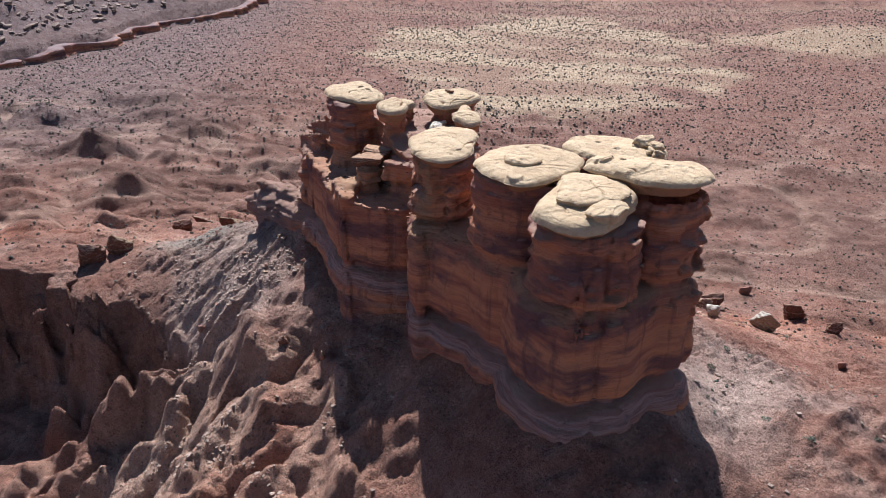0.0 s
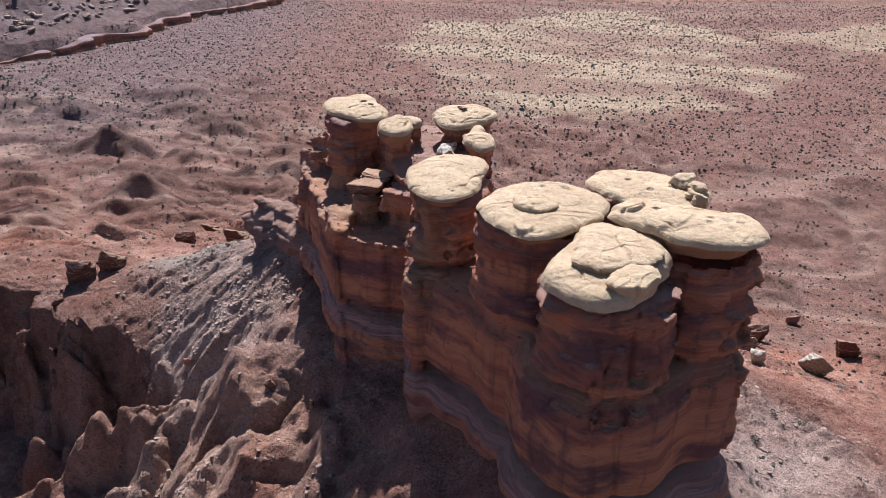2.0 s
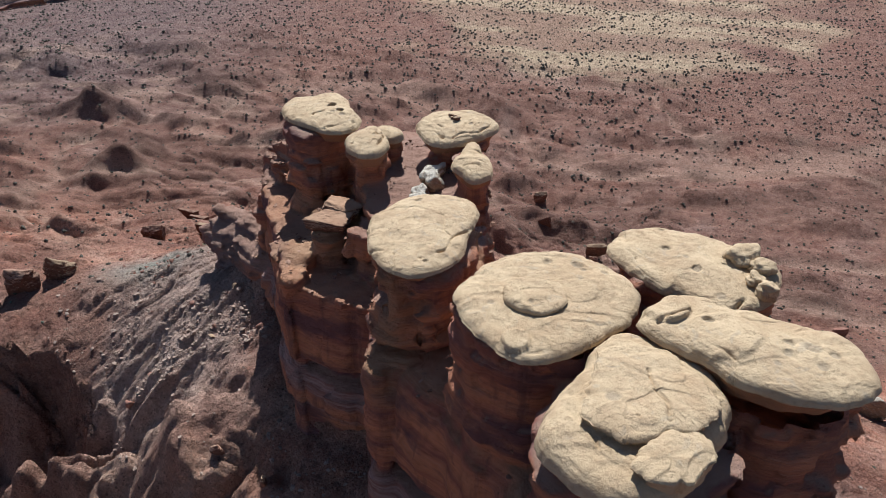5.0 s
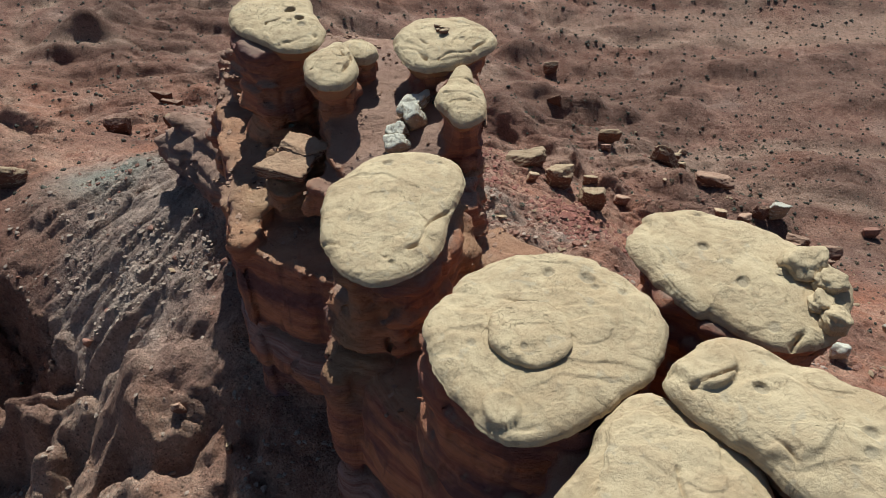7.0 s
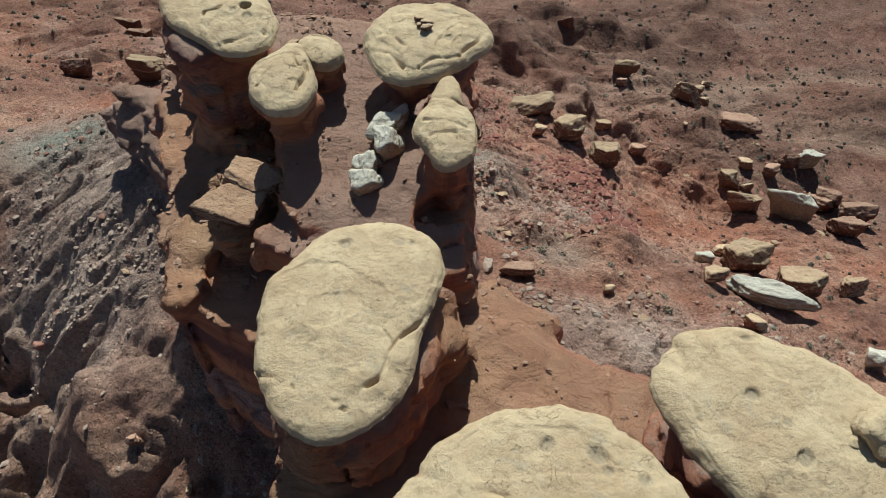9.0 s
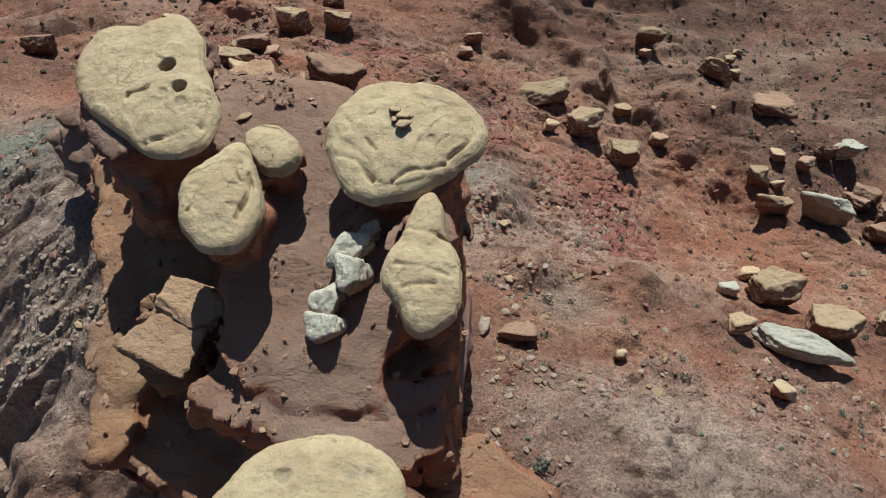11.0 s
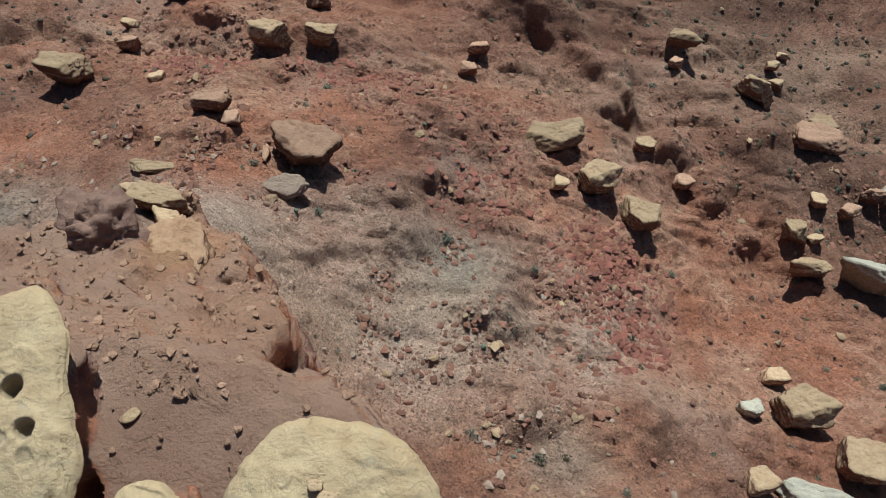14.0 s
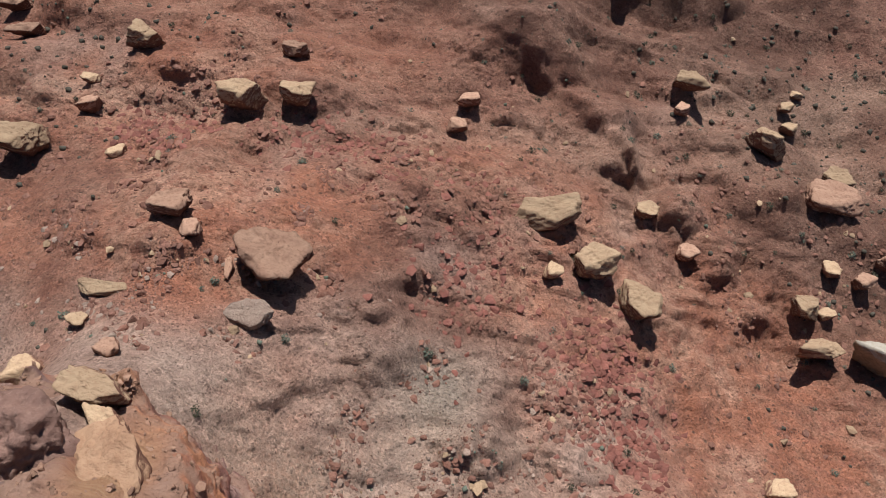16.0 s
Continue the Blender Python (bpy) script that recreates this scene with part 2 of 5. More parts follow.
    uneven = 0.22 * fbm(x / 5, y / 5, 3.0, 3)
    for a, b, r, h in FAR_MOUNDS:
        z = z + h * smooth(1.0, 0.1, np.hypot((x - a) / (1.5 * r), (y - b) / np.where(y < b, 0.7, 1.1) / r) + uneven)
    uneven = 0.12 * vnoise(x * 1.3, y * 1.3, 5.0)
    for a, b, r, h in DOMES:
        dx, dy = (x - a) / r, (y - b) / r
        dx, dy = dx * 0.72, np.where(dy < 0, dy * 0.95, dy * 0.42)
        z = z + 1.25 * h * smooth(1.0, 0.0, np.sqrt(dx * dx + dy * dy) + uneven)
    px, py = np.array(SCARP).T
    front = np.interp(x, px, py) + 0.5 * fbm(x / 3.5, y / 3.5, 9.0, 3)
    z = z + 1.9 * smooth(-2.4, 0.0, y - front) * smooth(9, 0.3, y - front) * smooth(-5.0, 5.0, x) * smooth(18.5, 16.5, x)
    # the far mesa foot in the north-west: a low cliff, then a rubble slope
    edge = 0.375 * (y - 340) - 0.927 * (x + 168) + 13 * fbm(x / 55, y / 55, 6.0, 5, 0.6)
    z = z + 6.0 * smooth(0, 3, edge) * smooth(-60, -90, x) + 3.0 * smooth(34, 37, edge + 6 * fbm(x / 20, y / 20, 3.0, 3)) * smooth(-60, -90, x) + 0.28 * np.clip(edge - 5, 0, 220) * smooth(-60, -90, x)
    z = z + smooth(320, 420, y) * smooth(140, 230, x) * 10 * smooth(-0.2, 0.5, fbm(x / 80, y / 50, 4.0, 3))
    # creased, lumpy soil
    rugged = 0.45 + 1.3 * smooth(-0.25, 0.45, fbm(x / 11, y / 9, 23.0, 3))
    lumps = near * smooth(0.5, 3.0, away) * (1 - 0.6 * rill) * rugged
    z = z + lumps * (0.9 * np.abs(vnoise(x / 6.5 + 0.5 * fbm(x / 5, y / 5, 1.0, 2), y / 5.0, 3.0)) * smooth(-0.2, 0.3, vnoise(x / 17, y / 17, 2.0)) + 0.45 * np.abs(vnoise(x / 2.1 + 0.4 * vnoise(x, y, 1.0), y / 1.7, 5.0)) + 0.24 * np.abs(vnoise(x / 0.95, y / 0.8, 9.0)))
    # roughness
    z = z + 0.35 * near * fbm(x / 5.5, y / 5.5, 0.0, 4) + 0.10 * near * fbm(x / 1.1, y / 1.1, 7.0, 3) + 0.25 * fbm(x / 14, y / 14, 2.0, 3)
    return z

# ---- materials ----
def material(name, rough=0.9):
    m = bpy.data.materials.new(name)
    m.use_nodes = True
    nt = m.node_tree
    shader = nt.nodes["Principled BSDF"]
    shader.inputs["Roughness"].default_value = rough
    shader.inputs["Specular IOR Level"].default_value = 0.18
    return m, nt, shader


def add(nt, kind, settings=None, **inputs):
    n = nt.nodes.new(kind)
    for key, value in (settings or {}).items():
        if key == "operation":
            n.operation = value
        elif key == "attribute":
            n.attribute_name = value
        elif key == "blend":
            n.blend_type = value
        elif key == "band":
            n.bands_direction = value
        elif key == "feature":
            n.feature = value
    for key, value in inputs.items():
        socket = n.inputs[key.replace("_", " ")]
        if isinstance(value, bpy.types.NodeSocket):
            nt.links.new(value, socket)
        else:
            socket.default_value = value
    return n


def place(nt, scale=(1, 1, 1)):
    where = nt.nodes.new("ShaderNodeTexCoord")
    m = add(nt, "ShaderNodeMapping", Scale=scale)
    nt.links.new(where.outputs["Object"], m.inputs["Vector"])
    return m.outputs[0]


def grain(nt, vector, scale, detail=6.0, rough=0.6, distortion=0.0):
    return add(nt, "ShaderNodeTexNoise", None, Vector=vector, Scale=scale, Detail=detail, Roughness=rough, Distortion=distortion).outputs[0]


def ramp(nt, value, low, high, a=0.0, b=1.0):
    n = add(nt, "ShaderNodeMapRange", None, Value=value, From_Min=low, From_Max=high, To_Min=a, To_Max=b)
    return n.outputs[0]


def mix(nt, factor, a, b, blend="MIX"):
    n = nt.nodes.new("ShaderNodeMix")
    n.data_type, n.blend_type = "RGBA", blend
    for socket, value in ((n.inputs[0], factor), (n.inputs[6], a), (n.inputs[7], b)):
        if isinstance(value, bpy.types.NodeSocket):
            nt.links.new(value, socket)
        else:
            socket.default_value = value if isinstance(value, float) else (*value, 1)
    return n.outputs[2]


def times(nt, a, b, operation="MULTIPLY"):
    n = nt.nodes.new("ShaderNodeMath")
    n.operation = operation
    for socket, value in zip(n.inputs, (a, b)):
        if isinstance(value, bpy.types.NodeSocket):
            nt.links.new(value, socket)
        else:
            socket.default_value = value
    return n.outputs[0]


def relief(nt, shader, *layers):
    """Bump layers of (height, metres)."""
    last = None
    for height, depth in layers:
        b = add(nt, "ShaderNodeBump", None, Height=height, Distance=depth, Strength=1.0)
        if last:
            nt.links.new(last, b.inputs["Normal"])
        last = b.outputs[0]
    nt.links.new(last, shader.inputs["Normal"])


def mask(nt, name):
    return add(nt, "ShaderNodeAttribute", {"attribute": name}).outputs["Fac"]


def ground_material():
    m, nt, sh = material("desert_ground", 0.95)
    v = place(nt)
    wide, mid, fine = grain(nt, v, 0.05, 4), grain(nt, v, 0.33, 6), grain(nt, v, 2.6, 8, 0.7)
    red = mix(nt, ramp(nt, wide, 0.35, 0.65), (0.265, 0.12, 0.08), (0.21, 0.108, 0.08))
    red = mix(nt, ramp(nt, mid, 0.42, 0.66), red, (0.34, 0.185, 0.13))
    clot = grain(nt, v, 0.12, 5, 0.65, 0.4)
    rust = mix(nt, ramp(nt, clot, 0.42, 0.58), (0.42, 0.175, 0.105), (0.50, 0.275, 0.185))
    rust = mix(nt, ramp(nt, grain(nt, v, 0.55, 5, 0.7), 0.5, 0.62), rust, (0.37, 0.16, 0.105))
    red = mix(nt, mask(nt, "rust"), red, rust)
    grey = mix(nt, ramp(nt, mid, 0.35, 0.65), (0.47, 0.34, 0.275), (0.58, 0.445, 0.36))
    straw = mix(nt, ramp(nt, mid, 0.35, 0.65), (0.55, 0.425, 0.27), (0.42, 0.31, 0.195))
    c = mix(nt, mask(nt, "grey"), red, grey)
    c = mix(nt, mask(nt, "straw"), c, straw)
    c = mix(nt, mask(nt, "clay"), c, mix(nt, ramp(nt, mid, 0.4, 0.6), (0.165, 0.088, 0.062), (0.215, 0.118, 0.085)))
    c = mix(nt, mask(nt, "green"), c, (0.285, 0.275, 0.225))
    c = mix(nt, mask(nt, "mud"), c, mix(nt, ramp(nt, mid, 0.4, 0.6), (0.14, 0.096, 0.09), (0.205, 0.148, 0.136)))
    c = mix(nt, mask(nt, "pale"), c, mix(nt, ramp(nt, fine, 0.4, 0.6), (0.51, 0.315, 0.22), (0.58, 0.42, 0.31)))
    speck = add(nt, "ShaderNodeTexVoronoi", None, Vector=v, Scale=3.2).outputs["Distance"]
    c = mix(nt, times(nt, ramp(nt, speck, 0.25, 0.08), ramp(nt, mid, 0.45, 0.6)), c, (0.40, 0.26, 0.19))
    grit = add(nt, "ShaderNodeTexVoronoi", None, Vector=v, Scale=1.1, Randomness=1.0).outputs["Distance"]
    c = mix(nt, times(nt, ramp(nt, grit, 0.22, 0.10), ramp(nt, wide, 0.4, 0.6, 0.35, 0.8)), c, (0.085, 0.06, 0.045))
    c = mix(nt, ramp(nt, fine, 0.54, 0.64, 0.0, 0.6), c, mix(nt, 0.6, c, (0.11, 0.055, 0.042)))
    c = mix(nt, ramp(nt, grain(nt, v, 5.5, 5, 0.75), 0.56, 0.70, 0.0, 0.55), c, mix(nt, 0.5, c, (0.52, 0.38, 0.29)))
    # dark patches put hollow and mound shade into the colour, with brush and soil tones
    shade_and_soil = grain(nt, v, 0.17, 9, 0.78, 0.3)
    c = mix(nt, ramp(nt, shade_and_soil, 0.54, 0.57, 0.0, 0.5), c, mix(nt, 0.6, c, (0.15, 0.07, 0.05)))
    c = mix(nt, ramp(nt, shade_and_soil, 0.44, 0.40, 0.0, 0.2), c, mix(nt, 0.5, c, (0.50, 0.33, 0.235)))
    for size, share in ((1.7, 0.42), (5.5, 0.7)):
        bits = add(nt, "ShaderNodeTexVoronoi", None, Vector=v, Scale=size, Randomness=1.0).outputs["Color"]
        one = ramp(nt, add(nt, "ShaderNodeSeparateColor", None, Color=bits).outputs[0], 0, 1, 0.6, 1.4)
        c = mix(nt, times(nt, ramp(nt, grain(nt, v, 0.22 * size, 3), 0.42, 0.58, 0.25, 1.0), share), c, mix(nt, 1.0, c, add(nt, "ShaderNodeCombineColor", None, Red=one, Green=one, Blue=one).outputs[0], "MULTIPLY"))
    # dark specks, painted in place of the small shadows between stones
    for size, share in ((2.6, 0.7), (6.5, 0.55)):
        shadow_speck = add(nt, "ShaderNodeTexVoronoi", None, Vector=v, Scale=size, Randomness=1.0).outputs["Distance"]
        c = mix(nt, times(nt, times(nt, ramp(nt, shadow_speck, 0.24, 0.15), share), ramp(nt, grain(nt, v, 0.31 * size, 4, 0.7), 0.47, 0.55)), c, (0.075, 0.042, 0.034))
    nt.links.new(c, sh.inputs["Base Color"])
    clod = add(nt, "ShaderNodeTexVoronoi", None, Vector=v, Scale=2.4, Randomness=1.0).outputs["Distance"]
    chip = add(nt, "ShaderNodeTexVoronoi", None, Vector=v, Scale=5.0, Randomness=1.0).outputs["Distance"]
    relief(nt, sh, (mid, 0.6), (clod, -0.2), (fine, 0.42), (chip, -0.12), (grain(nt, v, 9, 5, 0.75), 0.16))
    return m


def wall_material():
    m, nt, sh = material("red_wall_rock", 0.9)
    v = place(nt)
    layer = grain(nt, place(nt, (0.06, 0.06, 1.0)), 1.1, 6, 0.65)
    thin = grain(nt, place(nt, (0.12, 0.12, 2.4)), 2.2, 6, 0.7)
    blot = grain(nt, place(nt, (0.6, 0.6, 1.6)), 0.24, 5)
    streak = grain(nt, place(nt, (1.0, 1.0, 0.08)), 0.9, 5)
    deep = grain(nt, place(nt, (0.05, 0.05, 0.5)), 0.75, 4, 0.6, 0.5)
    c = mix(nt, ramp(nt, layer, 0.42, 0.58), (0.36, 0.14, 0.095), (0.52, 0.225, 0.13))
    c = mix(nt, ramp(nt, deep, 0.47, 0.58, 0.0, 0.75), c, (0.62, 0.28, 0.145))
    c = mix(nt, ramp(nt, thin, 0.52, 0.64, 0.0, 0.35), c, (0.26, 0.125, 0.105))
    c = mix(nt, ramp(nt, grain(nt, place(nt, (0.1, 0.1, 3.0)), 3.1, 4, 0.6), 0.6, 0.66, 0.0, 0.35), c, (0.56, 0.33, 0.22))
    c = mix(nt, ramp(nt, blot, 0.5, 0.62, 0.0, 0.85), c, (0.16, 0.085, 0.09))
    c = mix(nt, ramp(nt, streak, 0.55, 0.66, 0.0, 0.55), c, (0.15, 0.078, 0.07))
    c = mix(nt, mask(nt, "band"), c, mix(nt, ramp(nt, thin, 0.4, 0.6), (0.42, 0.28, 0.24), (0.29, 0.15, 0.12)))
    c = mix(nt, mask(nt, "mud"), c, mix(nt, ramp(nt, blot, 0.4, 0.6), (0.165, 0.118, 0.115), (0.245, 0.185, 0.175)))
    c = mix(nt, mask(nt, "soil"), c, mix(nt, ramp(nt, blot, 0.4, 0.6), (0.31, 0.185, 0.135), (0.39, 0.25, 0.185)))
    c = mix(nt, mask(nt, "buff"), c, mix(nt, ramp(nt, thin, 0.4, 0.6), (0.42, 0.255, 0.15), (0.33, 0.18, 0.10)))
    nt.links.new(c, sh.inputs["Base Color"])
    shard = add(nt, "ShaderNodeTexVoronoi", None, Vector=place(nt, (1.0, 1.0, 1.8)), Scale=1.3).outputs["Distance"]
    relief(nt, sh, (layer, 0.3), (shard, -0.12), (grain(nt, v, 1.3, 8, 0.7), 0.32), (thin, 0.2), (grain(nt, v, 6, 7, 0.75), 0.12))
    return m


def cap_material(name, a, b, stain):
    m, nt, sh = material(name, 0.88)
    v = place(nt)
    wide, mid = grain(nt, v, 0.55, 5, 0.6, 0.6), grain(nt, v, 2.4, 7, 0.65)
    swirl = add(nt, "ShaderNodeTexWave", {"band": "Z"}, Vector=place(nt, (0.25, 0.25, 1.0)), Scale=1.6, Distortion=9.0, Detail=4.0, Detail_Scale=1.4).outputs[1]
    c = mix(nt, ramp(nt, wide, 0.38, 0.64), a, b)
    c = mix(nt, ramp(nt, mid, 0.52, 0.68, 0.0, 0.7), c, stain)
    c = mix(nt, ramp(nt, grain(nt, v, 0.28, 6, 0.7, 0.8), 0.5, 0.6, 0.0, 0.35), c, (0.40, 0.27, 0.15))
    c = mix(nt, ramp(nt, grain(nt, v, 0.9, 4, 0.5, 1.5), 0.6, 0.7, 0.0, 0.35), c, (0.38, 0.33, 0.25))
    c = mix(nt, mask(nt, "pit"), c, (0.27, 0.23, 0.17))
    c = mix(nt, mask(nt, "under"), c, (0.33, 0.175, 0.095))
    nt.links.new(c, sh.inputs["Base Color"])
    hair = times(nt, ramp(nt, times(nt, times(nt, grain(nt, place(nt, (1.0, 1.0, 0.3)), 0.75, 4, 0.55, 1.2), 0.5, "SUBTRACT"), 0.0, "ABSOLUTE"), 0.008, 0.003), ramp(nt, grain(nt, v, 0.35, 2), 0.54, 0.6))
    c = mix(nt, times(nt, hair, 0.4), c, (0.22, 0.16, 0.09))
    nt.links.new(c, sh.inputs["Base Color"])
    flow = add(nt, "ShaderNodeTexNoise", None, Vector=place(nt, (1.0, 1.0, 1.6)), Scale=0.42, Detail=5.0, Roughness=0.62, Distortion=1.3).outputs[0]
    sheets = times(nt, times(nt, times(nt, flow, 11.0), 0.0, "FLOOR"), 0.09)
    relief(nt, sh, (wide, 0.15), (sheets, 0.5), (swirl, 0.012), (mid, 0.12), (hair, -0.05), (grain(nt, v, 9, 7, 0.8), 0.045))
    return m


def stone_material(name, a, b, spots, side=None):
    """Rock with its own tint for each stone; side: the colour mixed into steep and downward faces."""
    m, nt, sh = material(name, 0.9)
    v = place(nt)
    own = add(nt, "ShaderNodeObjectInfo").outputs["Random"]
    isle = add(nt, "ShaderNodeNewGeometry").outputs["Random Per Island"]
    big, mid = grain(nt, v, 0.7, 5), grain(nt, v, 3.2, 7, 0.65)
    c = mix(nt, ramp(nt, big, 0.35, 0.65), a, b)
    c = mix(nt, ramp(nt, mid, 0.5, 0.72, 0.0, 0.7), c, spots)
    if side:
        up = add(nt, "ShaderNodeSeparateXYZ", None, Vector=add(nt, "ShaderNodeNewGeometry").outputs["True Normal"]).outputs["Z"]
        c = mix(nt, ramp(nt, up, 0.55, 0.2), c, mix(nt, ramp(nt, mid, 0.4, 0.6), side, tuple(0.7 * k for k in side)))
    tint = times(nt, ramp(nt, own, 0, 1, 0.82, 1.08), ramp(nt, isle, 0, 1, 0.75, 1.2))
    c = mix(nt, 1.0, c, add(nt, "ShaderNodeCombineColor", None, Red=tint, Green=tint, Blue=tint).outputs[0], "MULTIPLY")
    nt.links.new(c, sh.inputs["Base Color"])
    relief(nt, sh, (big, 0.25), (grain(nt, place(nt, (0.4, 0.4, 3.0)), 1.8, 5), 0.10), (mid, 0.15), (grain(nt, v, 11, 5, 0.7), 0.04))
    return m


def leaf_material(name, a, b):
    m, nt, sh = material(name, 0.8)
    own = add(nt, "ShaderNodeObjectInfo").outputs["Random"]
    isle = add(nt, "ShaderNodeNewGeometry").outputs["Random Per Island"]
    nt.links.new(mix(nt, times(nt, times(nt, own, 0.5), times(nt, isle, 0.5), "ADD"), a, b), sh.inputs["Base Color"])
    return m


GROUND, WALL = ground_material(), wall_material()
CAPSTONE = cap_material("pale_sandstone", (0.565, 0.43, 0.265), (0.48, 0.35, 0.212), (0.385, 0.275, 0.16))
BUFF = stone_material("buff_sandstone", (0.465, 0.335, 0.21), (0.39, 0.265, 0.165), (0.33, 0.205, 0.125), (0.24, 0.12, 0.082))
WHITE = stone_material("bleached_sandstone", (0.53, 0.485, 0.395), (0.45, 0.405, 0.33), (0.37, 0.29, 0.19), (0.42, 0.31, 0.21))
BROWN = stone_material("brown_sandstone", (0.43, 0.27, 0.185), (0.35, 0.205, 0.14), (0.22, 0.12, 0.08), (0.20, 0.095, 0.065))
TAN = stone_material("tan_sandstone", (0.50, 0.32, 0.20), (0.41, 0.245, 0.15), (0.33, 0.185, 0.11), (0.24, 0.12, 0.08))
SHALE = stone_material("dark_red_shale", (0.27, 0.108, 0.08), (0.20, 0.082, 0.064), (0.31, 0.15, 0.112))
MUD = stone_material("mudstone_rubble", (0.265, 0.16, 0.125), (0.195, 0.115, 0.092), (0.34, 0.225, 0.175))
RED = stone_material("red_shale", (0.31, 0.15, 0.105), (0.25, 0.13, 0.097), (0.37, 0.215, 0.155))
GREY_STONE = stone_material("grey_rubble", (0.36, 0.27, 0.21), (0.29, 0.205, 0.16), (0.43, 0.345, 0.275))
SAGE = leaf_material("sage_leaves", (0.085, 0.105, 0.075), (0.165, 0.185, 0.14))
OLIVE = leaf_material("olive_leaves", (0.05, 0.055, 0.034), (0.10, 0.098, 0.062))
SCRUB = leaf_material("scrub_leaves", (0.05, 0.046, 0.034), (0.115, 0.10, 0.076))
DRY = leaf_material("dry_twigs", (0.16, 0.14, 0.115), (0.24, 0.215, 0.18))


# ---- mesh helpers ----
def mesh_of(name, verts, faces, mat, masks=None, normals=None):
    me = bpy.data.meshes.new(name)
    v = np.asarray(verts, np.float32)
    if isinstance(faces, list) and len({len(f) for f in faces}) > 1:
        me.from_pydata(v.tolist(), [], faces)
    else:
        f = np.asarray(faces, np.int32)
        me.vertices.add(len(v))
        me.vertices.foreach_set("co", v.ravel())
        me.loops.add(f.size)
        me.loops.foreach_set("vertex_index", f.ravel())
        me.polygons.add(len(f))
        me.polygons.foreach_set("loop_start", np.arange(0, f.size, f.shape[1], dtype=np.int32))
        me.update(calc_edges=True)
    me.materials.append(mat)
    for key, values in (masks or {}).items():
        layer = me.attributes.new(key, "FLOAT", "POINT")
        layer.data.foreach_set("value", np.asarray(values, np.float32))
    me.polygons.foreach_set("use_smooth", np.ones(len(me.polygons), bool))
    if normals is not None:
        me.normals_split_custom_set_from_vertices(normals.tolist())
    me.update()
    return me


def thing(name, me, label, category, group="", kind=""):
    return tagged(new(name, me), label, category, group, kind)


def part(name, me, parent, label=""):
    ob = new(name, me)
    ob.parent = parent
    return tagged(ob, label)


def grid_faces(rows, cols, closed):
    i = np.arange(rows - 1)[:, None] * cols
    j = np.arange(cols if closed else cols - 1)[None, :]
    k = (j + 1) % cols
    return np.stack([i + j, i + k, i + cols + k, i + cols + j], -1).reshape(-1, 4)


# ---- the ground, one sheet to the horizon ----
def spread(lo, hi, step, far, growth):
    core = list(np.arange(lo, hi + step, step))
    for sign, end in ((-1, lo), (1, core[-1])):
        out, d, p = [], step, end
        while abs(p) < far:
            d *= growth if abs(p - end) < 140 else 1.06
            p += sign * d
            out.append(p)
        core = (out[::-1] + core) if sign < 0 else core + out
    return np.array(core)


# the dry grass flats, in plan
STRAW = [(-14, 272), (16, 264), (56, 264), (88, 299), (110, 309), (126, 343), (138, 406), (120, 470), (59, 490), (-7, 430), (-34, 360)]
STRIP = [(150, 425), (165, 440), (240, 405), (260, 370), (200, 368), (172, 388)]
gx, gy = spread(-54, 52, 0.29, 4200, 1.028), spread(46, 150, 0.29, 4200, 1.014)
X, Y = np.meshgrid(gx, gy)
Z = ground_height(X, Y)
talus_w = np.exp(-((X + 27) / 11) ** 2 - ((Y - 88) / 17) ** 2)
talus_e = np.exp(-((X - 25) / 14) ** 2 - ((Y - 68) / 17) ** 2)
talus_e = np.maximum(talus_e, 1.1 * np.exp(-((X - 16) / 11) ** 2 - ((Y - 84) / 9) ** 2))
talus_n = np.exp(-((X + 4) / 22) ** 2 - ((Y - 104) / 7.5) ** 2)
grey = np.clip(1.05 * talus_w + 0.72 * talus_e + 0.8 * talus_n + 0.35 * fbm(X / 7, Y / 7, 3.0, 4) - 0.12, 0, 1)
mesa = 0.375 * (Y - 340) - 0.927 * (X + 168)
grey = np.maximum(grey, smooth(0, 25, mesa) * smooth(-60, -90, X) * np.clip(0.25 + 0.6 * fbm(X / 18, Y / 18, 1.0, 4), 0, 1))
grey = grey * np.where(X < -8, smooth(70, 82, Y + 0.25 * (X + 20)), 1.0)
bands = fbm(X / 60, Y / 13, 12.0, 4)
lobe = ring_distance(STRAW, X, Y) + 16 * fbm(X / 30, Y / 22, 7.0, 4)
strip = ring_distance(STRIP, X, Y) + 9 * fbm(X / 30, Y / 16, 17.0, 3)
straw = np.maximum(smooth(7, -7, lobe) * (0.42 + 0.5 * smooth(-0.35, 0.25, bands)), 0.75 * smooth(8, -8, strip))
straw = np.maximum(straw, 0.35 * smooth(330, 430, Y) * smooth(-90, 0, X) * smooth(-0.1, 0.5, bands) * smooth(1600, 600, Y))
clay = np.clip(smooth(0.05, 0.6, fbm(X / 19, Y / 12, 8.0, 3)) * smooth(115, 160, Y + 0.35 * np.abs(X)) * smooth(330, 240, Y), 0, 1) * 0.6 + 1.0 * smooth(0, 32, X) * smooth(112, 140, Y) * smooth(260, 190, Y) * (0.68 + 0.4 * np.clip(1.5 * fbm(X / 12, Y / 9, 19.0, 4), -1, 1)) + 0.75 * smooth(-30, -60, X) * smooth(120, 200, Y) * smooth(420, 330, Y) * (0.5 + 0.5 * np.clip(1.5 * fbm(X / 20, Y / 12, 11.0, 4), -1, 1))
